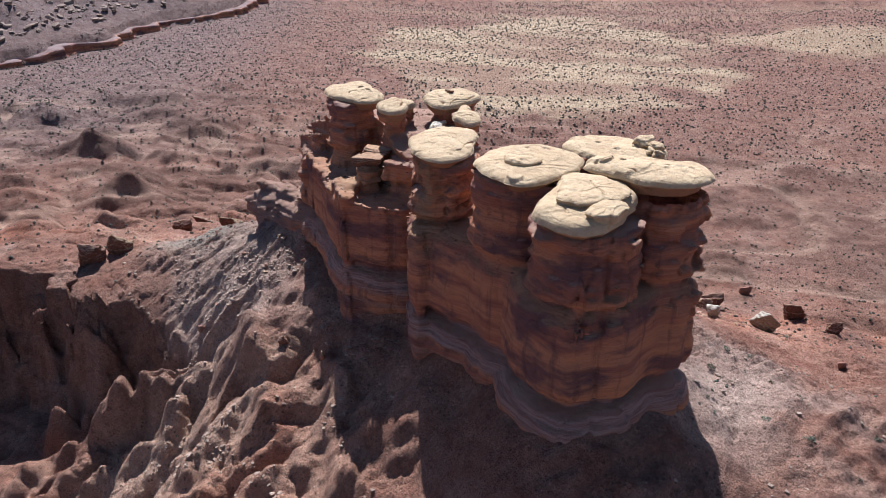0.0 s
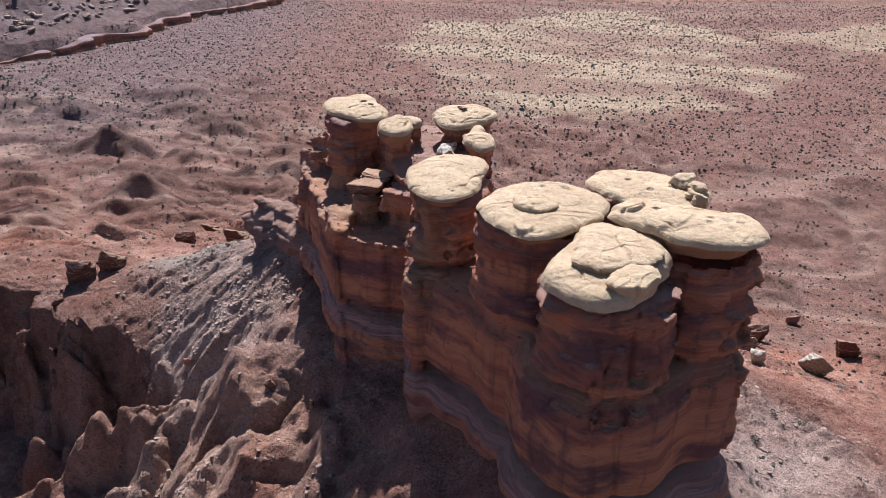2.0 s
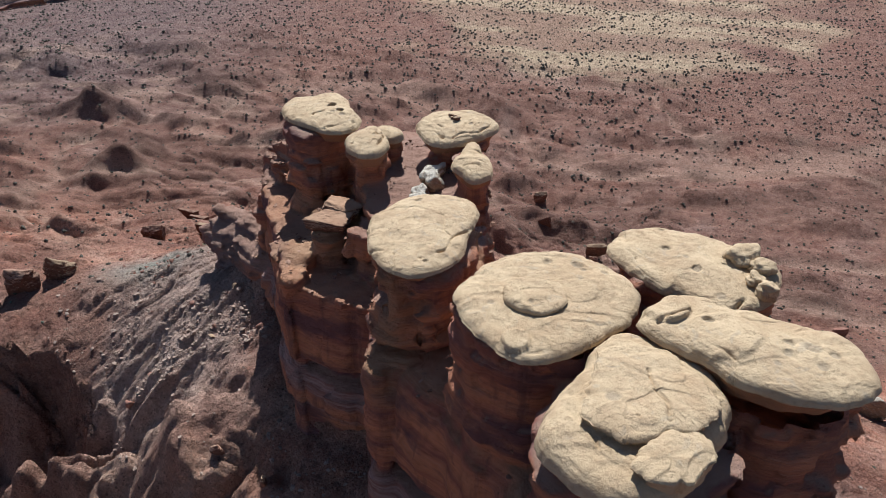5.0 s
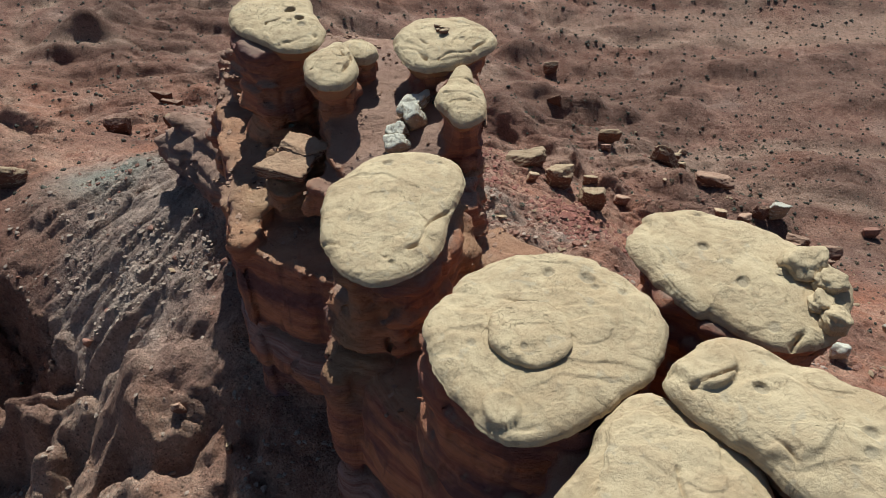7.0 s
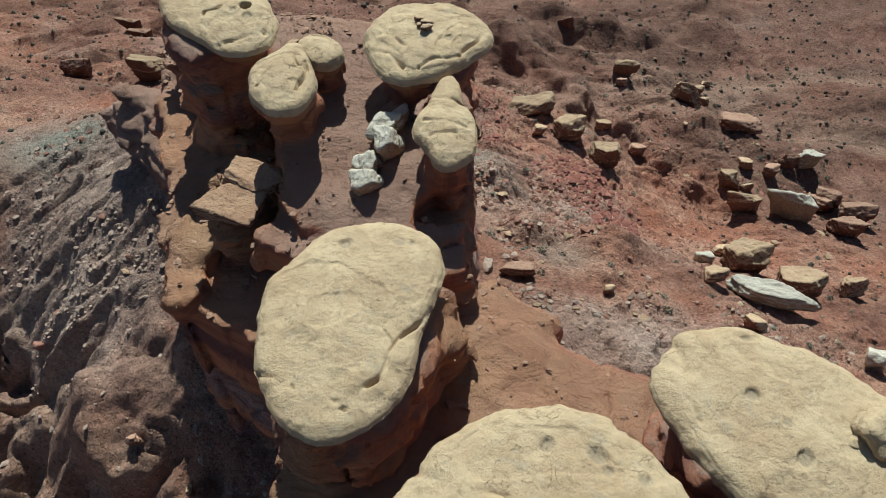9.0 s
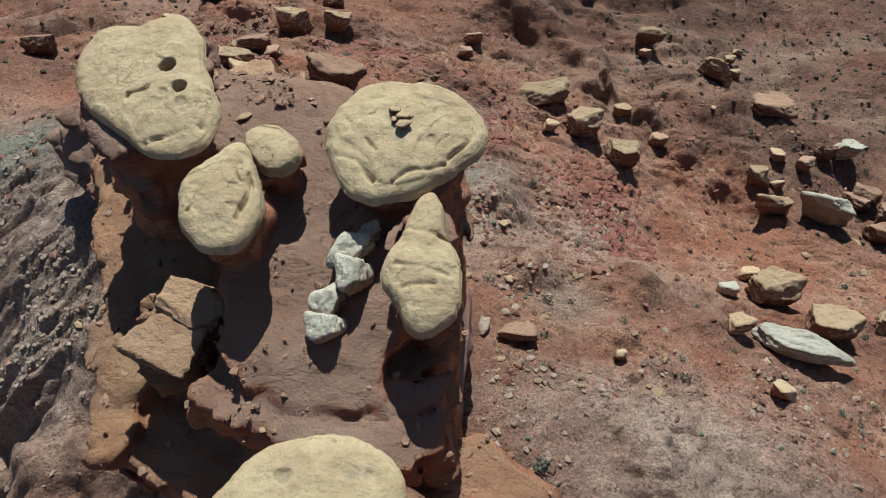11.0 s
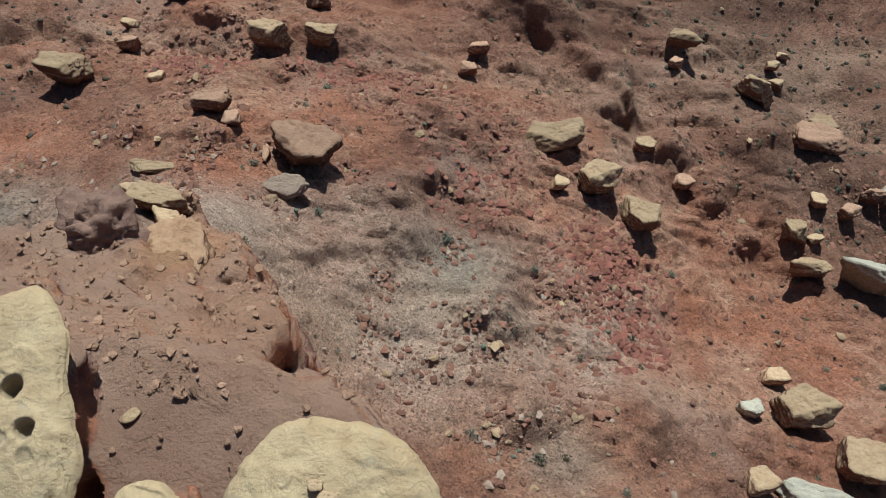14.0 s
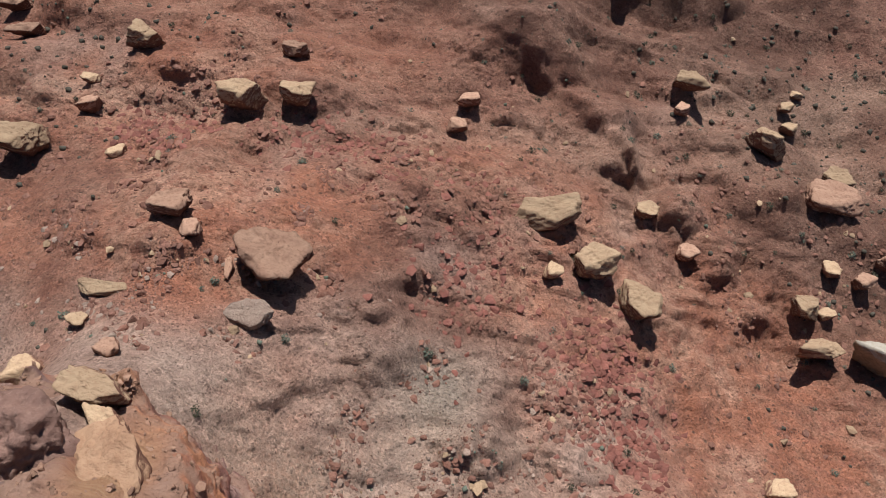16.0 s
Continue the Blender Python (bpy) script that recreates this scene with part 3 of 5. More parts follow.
clay = np.maximum(clay, 0.5 * smooth(180, 250, Y) * (1 - straw) * smooth(900, 500, Y))
mottle = 0.22 * fbm(X / 5, Y / 5, 3.0, 3)
for a, b, r, h in FAR_MOUNDS:
    clay = np.maximum(clay, 0.65 * smooth(1.0, 0.6, np.hypot((X - a) / (1.5 * r), (Y - b) / np.where(Y < b, 0.7, 1.1) / r) + mottle))
for a, b, r, h in DOMES:
    clay = np.maximum(clay, 0.3 * np.exp(-((X - a) / r) ** 2 - ((Y - b) / r) ** 2))
green = np.exp(-((X + 37) / 7) ** 2 - ((Y - 104) / 5) ** 2) + 0.7 * np.exp(-((X - 2) / 3) ** 2 - ((Y - 108) / 4) ** 2) + 0.5 * np.exp(-((X - 11) / 3) ** 2 - ((Y - 95) / 3) ** 2)
pale = smooth(0.80, 0.98, 1 - np.abs(vnoise(X / 38 + 0.4 * fbm(X / 20, Y / 20), Y / 30, 2.0))) * smooth(112, 150, Y + 0.35 * np.abs(X)) * 0.35
pale = pale + 0.45 * smooth(0.35, 0.8, fbm(X / 16, Y / 9, 21.0, 4)) * smooth(-40, -70, X) * smooth(100, 130, Y) * smooth(300, 220, Y)
mud_g = 0.4 * np.exp(-((X + 15.5) / 6) ** 2 - ((Y - 99.5) / 5.5) ** 2) + 0.35 * np.exp(-((X + 24) / 5) ** 2 - ((Y - 93) / 6) ** 2) + 0.15 * smooth(0.1, 0.6, fbm(X / 6, Y / 6, 14.0, 3)) * talus_w + 0.8 * smooth(0, 40, mesa) * smooth(-60, -90, X) + 0.8 * smooth(-50, -130, X) * smooth(170, 240, Y)
pale = pale * smooth(330, 220, Y)
pale = pale + 0.65 * np.exp(-((X + 2) / 12) ** 2 - ((Y - 101) / 6) ** 2) * (0.7 + 0.5 * fbm(X / 5, Y / 5, 2.0, 3))
pale = np.maximum(pale, 0.8 * np.exp(-((X + 31) / 22) ** 2 - ((Y - 67) / 19) ** 2) * np.clip(0.65 + 0.8 * fbm(X / 6, Y / 6, 31.0, 3), 0, 1))
rust = smooth(160, 120, Y + 0.2 * X) * smooth(84, 98, Y + 0.25 * X) * np.clip(0.75 + 0.8 * fbm(X / 14, Y / 11, 51.0, 3), 0, 1) + 0.8 * np.exp(-((X + 26) / 18) ** 2 - ((Y - 62) / 14) ** 2)
sheet = mesh_of("ground", np.stack([X, Y, Z], -1).reshape(-1, 3), grid_faces(len(gy), len(gx), False), GROUND,
                {k: np.clip(a, 0, 1).ravel() for k, a in (("grey", grey), ("straw", straw), ("clay", clay), ("green", green), ("pale", pale), ("mud", mud_g), ("rust", rust))})
thing("ground", sheet, "dry red desert ground with grey talus and clay mounds", "ground", kind="structure")


# ---- the butte: rock masses, pillars and ledges fused into one body ----
def oval_distance(cx, cy, rx, ry, turn, x, y):
    c, s = math.cos(radians(turn)), math.sin(radians(turn))
    u, v = ((x - cx) * c + (y - cy) * s) / rx, (-(x - cx) * s + (y - cy) * c) / ry
    r = np.hypot(u, v)
    return (r - 1) * min(rx, ry)


STEP = 0.25
bx, by, bz = np.arange(-31, 27, STEP), np.arange(44, 108, STEP), np.arange(5, 37, STEP)
BX, BY = np.meshgrid(bx, by, indexing="ij")
# outlines in plan, and how high each mass stands
NORTH_RAMP = 32.2            # falls away to the north from here
MASSES = [
    ([(-2.6, 66), (0.5, 63.4), (4.6, 60.8), (6.9, 53.2), (10, 49.8), (14.5, 50.8), (19, 55.8), (21.6, 63), (20.5, 69.5), (14, 72), (7, 75), (1, 75), (-2.8, 70)], 29.4, 1.0),
    ([(-11.2, 76), (-8, 74.2), (-4, 73.6), (0, 73), (2.3, 76), (2.7, 83), (2.9, 90), (0, 93), (-9, 95), (-15.5, 95), (-16.5, 90), (-13.2, 82)], 27.9, 0.8),
    ([(-6.0, 81.5), (-5.2, 79), (-3.8, 77.5), (-1.8, 76.6), (0.5, 76.8), (1.6, 77.6), (2.2, 81), (2.5, 84), (2.9, 89), (1, 91.6), (-3, 92.6), (-7, 92.6), (-10.0, 92.2), (-9.6, 89.5), (-7.4, 87.4), (-6.4, 84)], 33.2, 0.3),
    ([(-6.2, 76.6), (-4, 75.8), (-1, 75), (2.6, 75), (4.2, 76), (3.8, 79), (-2, 79), (-6, 80)], 31.7, 0.3),
    ([(2.5, 71), (7.8, 71.5), (8.6, 75.5), (5.4, 77.6), (2, 76)], 28.8, 0.6),
    ([(-17.6, 91), (-15, 90), (-13, 93), (-15, 96.5), (-18, 95)], 27.0, 0.6),
    ([(-20, 92.5), (-16, 91.5), (-15, 97), (-19, 99), (-25, 101.2), (-26.8, 99.2)], 20.5, 1.2),
    ([(-13.5, 91), (-4, 91), (-3.4, 95), (-6.6, 98), (-9, 101), (-13, 103.6), (-18, 103), (-19, 97), (-15.5, 93)], NORTH_RAMP, 0.6),
]
# under the capstones: x, y, radii, turn, top
PILLARS = [(11.2, 54.4, 4.0, 4.6, 0, 35.6), (7.4, 61.8, 4.3, 4.2, 0, 36.8), (0.2, 69.9, 3.0, 4.3, -10, 35.9), (16.9, 57.6, 4.0, 3.0, -28, 37.5), (16.1, 66.4, 3.9, 3.1, -25, 36.3),
           (-10.9, 89.2, 2.5, 2.8, 0, 35.5), (-5.7, 83.8, 1.2, 1.7, 0, 35.3), (-4.7, 86.7, 0.8, 0.75, 0, 34.8), (1.1, 87.3, 2.3, 2.0, 0, 35.3), (2.7, 82.1, 1.05, 2.1, 5, 34.9),
           (-8.2, 79.0, 1.3, 1.2, 10, 30.8), (-7.8, 81.0, 1.7, 1.1, 15, 31.2), (-2.2, 66.0, 1.05, 1.25, 0, 29.2), (-10.6, 78.6, 1.3, 1.6, 0, 28.9), (3.5, 72.0, 0.9, 1.1, 0, 32.4), (4.1, 65.6, 0.9, 0.9, 0, 31.0),
           (-15.3, 92.6, 1.1, 1.0, 0, 29.9), (-10.8, 77.0, 1.1, 2.0, 10, 28.6)]
zz = bz[None, None, :]
# hard and soft beds: how far each stands out
bed = np.interp(bz, [5, 14.0, 15.6, 16.2, 16.4, 17.3, 17.5, 18.3, 18.5, 19.1, 19.5, 20.4, 20.8, 21.3, 23, 26, 28.3, 28.8, 29.3, 29.7, 30.4, 33.0, 33.6, 34.4, 36],
                [0.2, 0.2, 0.3, 0.5, 1.15, 1.05, 0.85, 0.9, 0.55, 0.4, -0.75, -0.8, 0.1, 0.55, 0.7, 0.55, 0.45, 0.05, -0.35, 0.1, 0.25, 0.1, -0.25, -0.1, 0.1])[None, None, :]
body = np.full((len(bx), len(by), len(bz)), 9.0, np.float32)
flute = (0.5 * fbm(BX / 5.2, BY / 5.2, 1.5, 2) - 0.3 * smooth(0.9, 1.0, 1 - np.abs(vnoise(BX / 4.6, BY / 4.6, 7.7))))[:, :, None]


def fuse(flat, top, soft, share):
    near = np.nonzero(flat < 4.5)
    here = slice(near[0].min(), near[0].max() + 1), slice(near[1].min(), near[1].max() + 1)
    x, y = BX[here], BY[here]
    side = flat[here][:, :, None] - bed * share - flute[here] * share
    if top == 33.2:
        top = top - 0.19 * np.clip(83.5 - y, 0, 7.5)
    elif top == NORTH_RAMP:
        top = top - np.clip(0.95 * (y - 92.4 + 0.6 * fbm(x / 2.5, y / 2.5, 3.0, 3)), 0, 9.5)
    lid = zz - (top + 0.16 * fbm(x / 2.3, y / 2.3, 30.0, 3))[:, :, None]
    d = np.maximum(side, lid) + 0.15 * np.maximum(0, soft - np.abs(side - lid)) ** 2 / max(soft, 0.1)
    k = 0.35
    h = np.maximum(k - np.abs(body[here] - d), 0) / k
    body[here] = np.minimum(body[here], d) - h * h * k * 0.25


for outline, top, soft in MASSES:
    fuse(ring_distance(outline, BX, BY), top, soft, 0.25 if top == NORTH_RAMP else 1.0)
for cx, cy, rx, ry, turn, top in PILLARS:
    fuse(oval_distance(cx, cy, rx, ry, turn, BX, BY), top, 0.5, min(1.0, rx / 3.0))
shell = np.nonzero(np.abs(body) < 2.2)
sx, sy, sz = bx[shell[0]], by[shell[1]], bz[shell[2]]
wx, wy, wz = 0.87 * sx + 0.5 * sy + 0.25 * vnoise(sx / 3, sy / 3, sz / 3), 0.87 * sy - 0.5 * sx + 0.25 * vnoise(sx / 3 + 7, sy / 3, sz / 3), sz + 0.15 * fbm(sx / 5, sy / 5, 1.0, 2)
brittle = 0.15 + 0.85 * np.maximum(smooth(26.5, 28.5, sz), np.maximum(smooth(97, 99, sy), smooth(-16.5, -18, sx)))            # the thin upper beds break into blocks, the massive wall hardly does
blocks = np.zeros(len(sx))
for wide, deep, size in ((3.1, 1.6, 0.34), (1.5, 0.8, 0.2), (0.8, 0.4, 0.1)):
    blocks += size * lattice(np.floor(wx / wide).astype(np.int64), np.floor(wy / wide).astype(np.int64), np.floor(wz / deep).astype(np.int64))
tip = np.clip(shell[2] + 1, 0, len(bz) - 1), np.clip(shell[2] - 1, 0, len(bz) - 1)
lying = smooth(0.45, 0.85, (body[shell[0], shell[1], tip[0]] - body[shell[0], shell[1], tip[1]]) / (2 * STEP))
blocks = blocks * (1 - 0.85 * lying)
lean = sz + 0.35 * fbm(sx / 14, sy / 14, 2.0, 2)
cut = (np.floor(lean / w + 9) for w in (0.85, 0.5))
still = np.zeros(len(sx), np.int64)
beds = 0.14 * vnoise(7.0, 3.0, lean / 1.1) + 0.24 * lattice(still, still + 1, next(cut).astype(np.int64)) * smooth(-0.5, 0.3, vnoise(sx / 4, sy / 4, sz / 3)) + 0.13 * lattice(still, still + 2, next(cut).astype(np.int64))
ramp_rough = smooth(92, 94, sy) * (0.45 * fbm(sx / 1.5, sy / 1.5, sz / 1.0, 3, 0.6) + 0.22 * np.minimum(crags(sx / 1.9, sy / 1.6, 200, 0.9, 1.0, (0.0, 0.0), 1.5), 0.6))
massive = smooth(20.5, 21.2, sz) * smooth(28.6, 28.0, sz) * smooth(97, 95, sy)
rough = ramp_rough + 0.16 * fbm(sx / 2.4, sy / 2.4, sz / 1.6, 4, 0.6) + (beds * (1 - 0.8 * lying) * (1 - 0.72 * massive) + brittle * blocks) * (1 - 0.75 * smooth(92, 94, sy))
crack = smooth(0.955, 0.995, 1 - np.abs(vnoise(sx / 4.4 + 3, sy / 4.4, 0.4 + sz / 40))) * 0.32 * smooth(-0.3, 0.2, vnoise(sx / 7, sy / 7, sz / 5))
body[shell] += (rough + crack) * np.where((sz > 33.0) & (sz < 33.6) & (sy > 76.8), 0.35, 1.0)


def surface_net(f, axes, step):
    solid = f < 0
    counts = np.zeros([n - 1 for n in f.shape], np.int8)
    total = np.zeros(counts.shape + (3,), np.float32)
    shape = counts.shape
    for axis in range(3):
        for a in (0, 1):
            for b in (0, 1):
                offs = [0, 0, 0]
                others = [q for q in range(3) if q != axis]
                offs[others[0]], offs[others[1]] = a, b
                lo = tuple(slice(offs[q], offs[q] + shape[q]) for q in range(3))
                up = list(offs)
                up[axis] += 1
                hi = tuple(slice(up[q], up[q] + shape[q]) for q in range(3))
                cell = np.nonzero(solid[lo] != solid[hi])
                f0, f1 = f[lo][cell], f[hi][cell]
                pos = np.zeros((len(cell[0]), 3), np.float32)
                pos[:, others[0]], pos[:, others[1]] = a, b
                pos[:, axis] = f0 / (f0 - f1)
                total[cell] += pos
                counts[cell] += 1
    live = np.nonzero(counts)
    index = np.full(shape, -1, np.int64)
    index[live] = np.arange(len(live[0]))
    verts = np.stack(live, -1) + total[live] / counts[live][:, None]
    verts = verts * step + np.array([a[0] for a in axes])
    faces = []
    for axis in range(3):
        o = [q for q in range(3) if q != axis]
        lo, hi = [slice(1, -1)] * 3, [slice(1, -1)] * 3
        lo[axis], hi[axis] = slice(0, -1), slice(1, None)
        s0, s1 = solid[tuple(lo)], solid[tuple(hi)]
        at = np.stack(np.nonzero(s0 != s1), -1)
        flip = s0[tuple(at.T)]
        at[:, o[0]] += 1
        at[:, o[1]] += 1
        quad = []
        for a, b in ((-1, -1), (0, -1), (0, 0), (-1, 0)):
            q = at.copy()
            q[:, o[0]] += a
            q[:, o[1]] += b
            quad.append(index[tuple(q.T)])
        quad = np.stack(quad, -1)
        if axis == 1:
            flip = ~flip
        quad[~flip] = quad[~flip][:, ::-1]
        faces.append(quad)
    return verts, np.concatenate(faces)


bv, bf = surface_net(body, (bx, by, bz), STEP)
corner = bv[bf]
fn = np.cross(corner[:, 2] - corner[:, 0], corner[:, 3] - corner[:, 1])
bn = np.zeros_like(bv)
for q in range(4):
    np.add.at(bn, bf[:, q], fn)
bn /= np.linalg.norm(bn, axis=1)[:, None] + 1e-9
wave = 0.5 * fbm(bv[:, 0] / 6, bv[:, 1] / 6, 3.0, 3)
hgt = bv[:, 2] + wave
band = smooth(17.2, 17.8, hgt) * smooth(19.9, 19.2, hgt) + 0.5 * smooth(15.2, 15.6, hgt) * smooth(16.6, 16.2, hgt)
soil = np.where(bv[:, 1] > 91, smooth(0.3, 0.6, bn[:, 2]), smooth(0.75, 0.93, bn[:, 2])) * smooth(13, 20, bv[:, 2])
buff = np.clip(np.exp(-((bv[:, 0] + 8.4) / 3.2) ** 2 - ((bv[:, 1] - 80) / 3.2) ** 2) * smooth(27, 29.5, bv[:, 2]) + 0.9 * np.exp(-((bv[:, 0] + 1.9) / 1.4) ** 2 - ((bv[:, 1] - 66) / 1.6) ** 2) * smooth(25.5, 27.5, bv[:, 2])
               + 1.3 * (np.exp(-((bv[:, 0] + 10.6) / 1.7) ** 2 - ((bv[:, 1] - 99.2) / 2.0) ** 2) + np.exp(-((bv[:, 0] + 14.0) / 1.6) ** 2 - ((bv[:, 1] - 103.0) / 1.0) ** 2)) * smooth(18, 21, bv[:, 2]) + 0.6 * smooth(0.5, 0.8, bn[:, 2]) * smooth(92, 90, bv[:, 1]) * smooth(27, 28, bv[:, 2]) * smooth(31.5, 30.5, bv[:, 2])
               + 0.9 * np.exp(-((bv[:, 0] - 3.6) / 1.6) ** 2 - ((bv[:, 1] - 72) / 1.6) ** 2) * smooth(28, 30, bv[:, 2]), 0, 1)
mudstone = np.exp(-((bv[:, 0] + 15.4) / 2.6) ** 2 - ((bv[:, 1] - 100) / 3) ** 2) * smooth(94, 97, bv[:, 1]) + np.exp(-((bv[:, 0] + 22) / 5.5) ** 2 - ((bv[:, 1] - 97.5) / 5) ** 2) * smooth(28, 24, bv[:, 2])
mud = np.clip(1.3 * mudstone, 0, 1)
buff = np.maximum(buff, 0.15 * soil * smooth(90.5, 92.5, bv[:, 1]))
soil = soil * (1 - buff)
mid_face = corner.mean(1)
owner = np.full(len(bf), -1)
tall = mid_face[:, 2] > 29.6
near_d = np.full(len(bf), 0.9)
for n, (cx, cy, rx, ry, turn, top) in enumerate(PILLARS):
    if top > 30.5:
        d = oval_distance(cx, cy, rx, ry, turn, mid_face[:, 0], mid_face[:, 1])
        take = tall & (d < near_d)
        if top < 33.6 or cy > 76:
            take &= mid_face[:, 2] > min(33.5, top - 1.4)
        owner[take], near_d[take] = n, d[take]
butte = thing("sandstone_butte", None, "tall red layered sandstone butte with pillars and ledges", "rock formation")


def cut_out(choice):
    used, back = np.unique(bf[choice], return_inverse=True)
    return mesh_of("rock", bv[used], back.reshape(-1, 4), WALL, {"band": band[used], "soil": soil[used], "buff": buff[used], "mud": mud[used]}, bn[used])


part("cliff_wall", cut_out(owner < 0), butte, "red-brown layered cliff with dark streaks")
for n in range(len(PILLARS)):
    if (owner == n).any():
        part("pillar", cut_out(owner == n), butte)


# ---- the far mesa's low cliff ----
def far_cliff():
    ys = np.arange(215.0, 545.0, 1.6)
    xs = np.linspace(-330, -60, 1400)
    line = []
    for y in ys:
        e = 0.375 * (y - 340) - 0.927 * (xs + 168) + 13 * fbm(xs / 55, y / 55, 6.0, 5, 0.6)
        line.append(xs[int(np.argmax(e < 0))])
    line = np.array(line) + 0.8 * fbm(ys / 4, 0.0, 3.0, 3)
    tall = (2.7 + 1.6 * fbm(ys / 30, 0.0, 9.0, 3)) * smooth(215, 245, ys) * smooth(545, 500, ys)
    low = ground_height(line + 3.0, ys)
    rows = []
    for up, out in ((-1.5, 2.8), (0.12, 2.4), (0.3, 1.6), (0.32, 2.0), (0.62, 1.5), (0.64, 1.9), (0.96, 1.6), (1.02, 0.6), (1.0, -6.0)):
        rows.append(np.stack([line + out + 0.5 * fbm(ys / 3, up * 2.0, 1.0, 3), ys, low + np.where(up < 0, up, up * np.maximum(tall, 0.05))], -1))
    return mesh_of("mesa_cliff", np.concatenate(rows), grid_faces(len(rows), len(ys), False)[:, ::-1], WALL, {k: np.repeat([0, 0, 0, 0, 0, 0, 0.4, 1, 1], len(ys)) * (0.9 if k == "mud" else 0.0) for k in ("band", "soil", "buff", "mud")})


thing("mesa_cliff", far_cliff(), "low dark red cliff band along the far mesa foot", "cliff", kind="structure")


# ---- capstones ----
def round_outline(radii, angle):
    """A smooth closed outline through radii at even angles."""
    n = len(radii)
    r = np.array(radii)
    s = (angle / (2 * math.pi) * n) % n
    i = np.floor(s).astype(int)
    f = s - i
    p0, p1, p2, p3 = (r[(i + q) % n] for q in (-1, 0, 1, 2))
    return 0.5 * (2 * p1 + (p2 - p0) * f + (2 * p0 - 5 * p1 + 4 * p2 - p3) * f ** 2 + (3 * p1 - p0 - 3 * p2 + p3) * f ** 3)


def cap_mesh(centre, radii, top, thick, tilt=(0, 0), dome=0.35, pits=(), discs=(), furrows=(), inner=0.80, rings=64, around=220, lip=0.45, lo=0.02, hi=0.25, jag=0.035, split=False):
    """A flat boulder with a rounded rim that narrows below. tilt: rise in metres per metre along x and y.
    pits: x, y, radius, depth; discs: x, y, radius, height; furrows: x0, y0, x1, y1, depth."""
    cx, cy = centre
    ang = np.linspace(0, 2 * math.pi, around, endpoint=False)
    R = round_outline(radii, ang) * (1 + jag * fbm(np.cos(ang) * 3 + cx, np.sin(ang) * 3 + cy, 0.0, 4, 0.6) - 1.2 * jag * smooth(0.6, 0.9, vnoise(np.cos(ang) * 5 + cx, np.sin(ang) * 5 + cy, 3.0)))
    under = 26
    u = np.concatenate([np.linspace(0.004, 1, rings) ** 0.8, np.zeros(under)])
    rows, pit, low = [], [], []
    for q in range(rings + under):
        if q < rings:
            r = u[q] * R
            drop = lip * (1 - np.sqrt(np.maximum(0, 1 - np.clip((u[q] - 0.80) / 0.2, 0, 1) ** 2.4 * 0.96)))
            h = dome * (1 - u[q] ** 2) - drop
            side = 0.0
        else:
            s = (q - rings + 1) / under
            r = R * (1 + 0.012 * math.sin(min(s * 4, 1) * math.pi)) * (1 - (1 - inner) * max(0.0, (s - 0.06) / 0.94) ** 0.62)
            h = -lip * 0.8 - (thick - lip * 0.8) * s
            side = 1.0
        x, y = cx + r * np.cos(ang), cy + r * np.sin(ang)
        z = top + h + tilt[0] * (x - cx) + tilt[1] * (y - cy)
        hole = np.zeros(around)
        if side == 0:
            fade = 1 - 0.6 * smooth(0.85, 1.0, np.full(around, u[q]))
            z = z + fade * (0.11 * fbm(x / 2.1, y / 2.1, top, 4) + 0.02 * ridged(x / 1.9 + 0.9 * fbm(x / 1.7, y / 1.7, 1.0, 2), y / 1.5, 0.0, 2))
            sheet_n = 1.5 * fbm(x / 3.6 + cx, y / 2.8, 2.0, 3, 0.45)
            level = np.floor(sheet_n)
            z = z + fade * 0.06 * (level + smooth(0.93, 1.0, sheet_n - level) - 0.6 * sheet_n)
            for a, b, rad, deep in pits:
                w = smooth(1.0, 0.62, np.hypot(x - a, y - b) / rad + 0.10 * vnoise(x * 4, y * 4, 2.0))
                deep = deep if deep > 0.5 else 0.55 * deep
                z, hole = z - deep * w, np.maximum(hole, w * min(1.0, 0.4 + deep))
            for a, b, rad, high in discs:
                z = z + high * smooth(1.0, 0.86, np.hypot(x - a, y - b) / rad + 0.10 * vnoise(x * 1.2, y * 1.2, 6.0))
            for ax, ay, ex, ey, deep in furrows:
                t = np.clip(((x - ax) * (ex - ax) + (y - ay) * (ey - ay)) / ((ex - ax) ** 2 + (ey - ay) ** 2), 0, 1)
                d = np.hypot(x - ax - t * (ex - ax) + 0.25 * vnoise(x * 0.8, y * 0.8, 4.0), y - ay - t * (ey - ay) + 0.25 * vnoise(x * 0.8, y * 0.8, 9.0))
                z = z - 0.95 * deep * np.exp(-(d / 0.085) ** 2)
        else:
            push = 0.09 * fbm(x / 1.2, y / 1.2, z / 0.6, 4) * min(1, s * 4)
            x, y = x + push * np.cos(ang), y + push * np.sin(ang)
        rows.append(np.stack([x, y, z], -1))
        pit.append(hole)
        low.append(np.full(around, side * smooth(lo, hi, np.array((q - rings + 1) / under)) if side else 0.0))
    v = np.concatenate(rows)
    faces = grid_faces(len(rows), around, True).tolist()
    hub, foot = len(v), len(v) + 1
    v = np.concatenate([v, [rows[0].mean(0)], [rows[-1].mean(0)]])
    last = (len(rows) - 1) * around
    faces += [[hub, (j + 1) % around, j] for j in range(around)] + [[foot, last + j, last + (j + 1) % around] for j in range(around)]
    pit, low = np.append(np.concatenate(pit), [0, 0]), np.append(np.concatenate(low), [0, 1])
    if not split:
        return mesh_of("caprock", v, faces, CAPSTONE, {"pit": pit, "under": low})
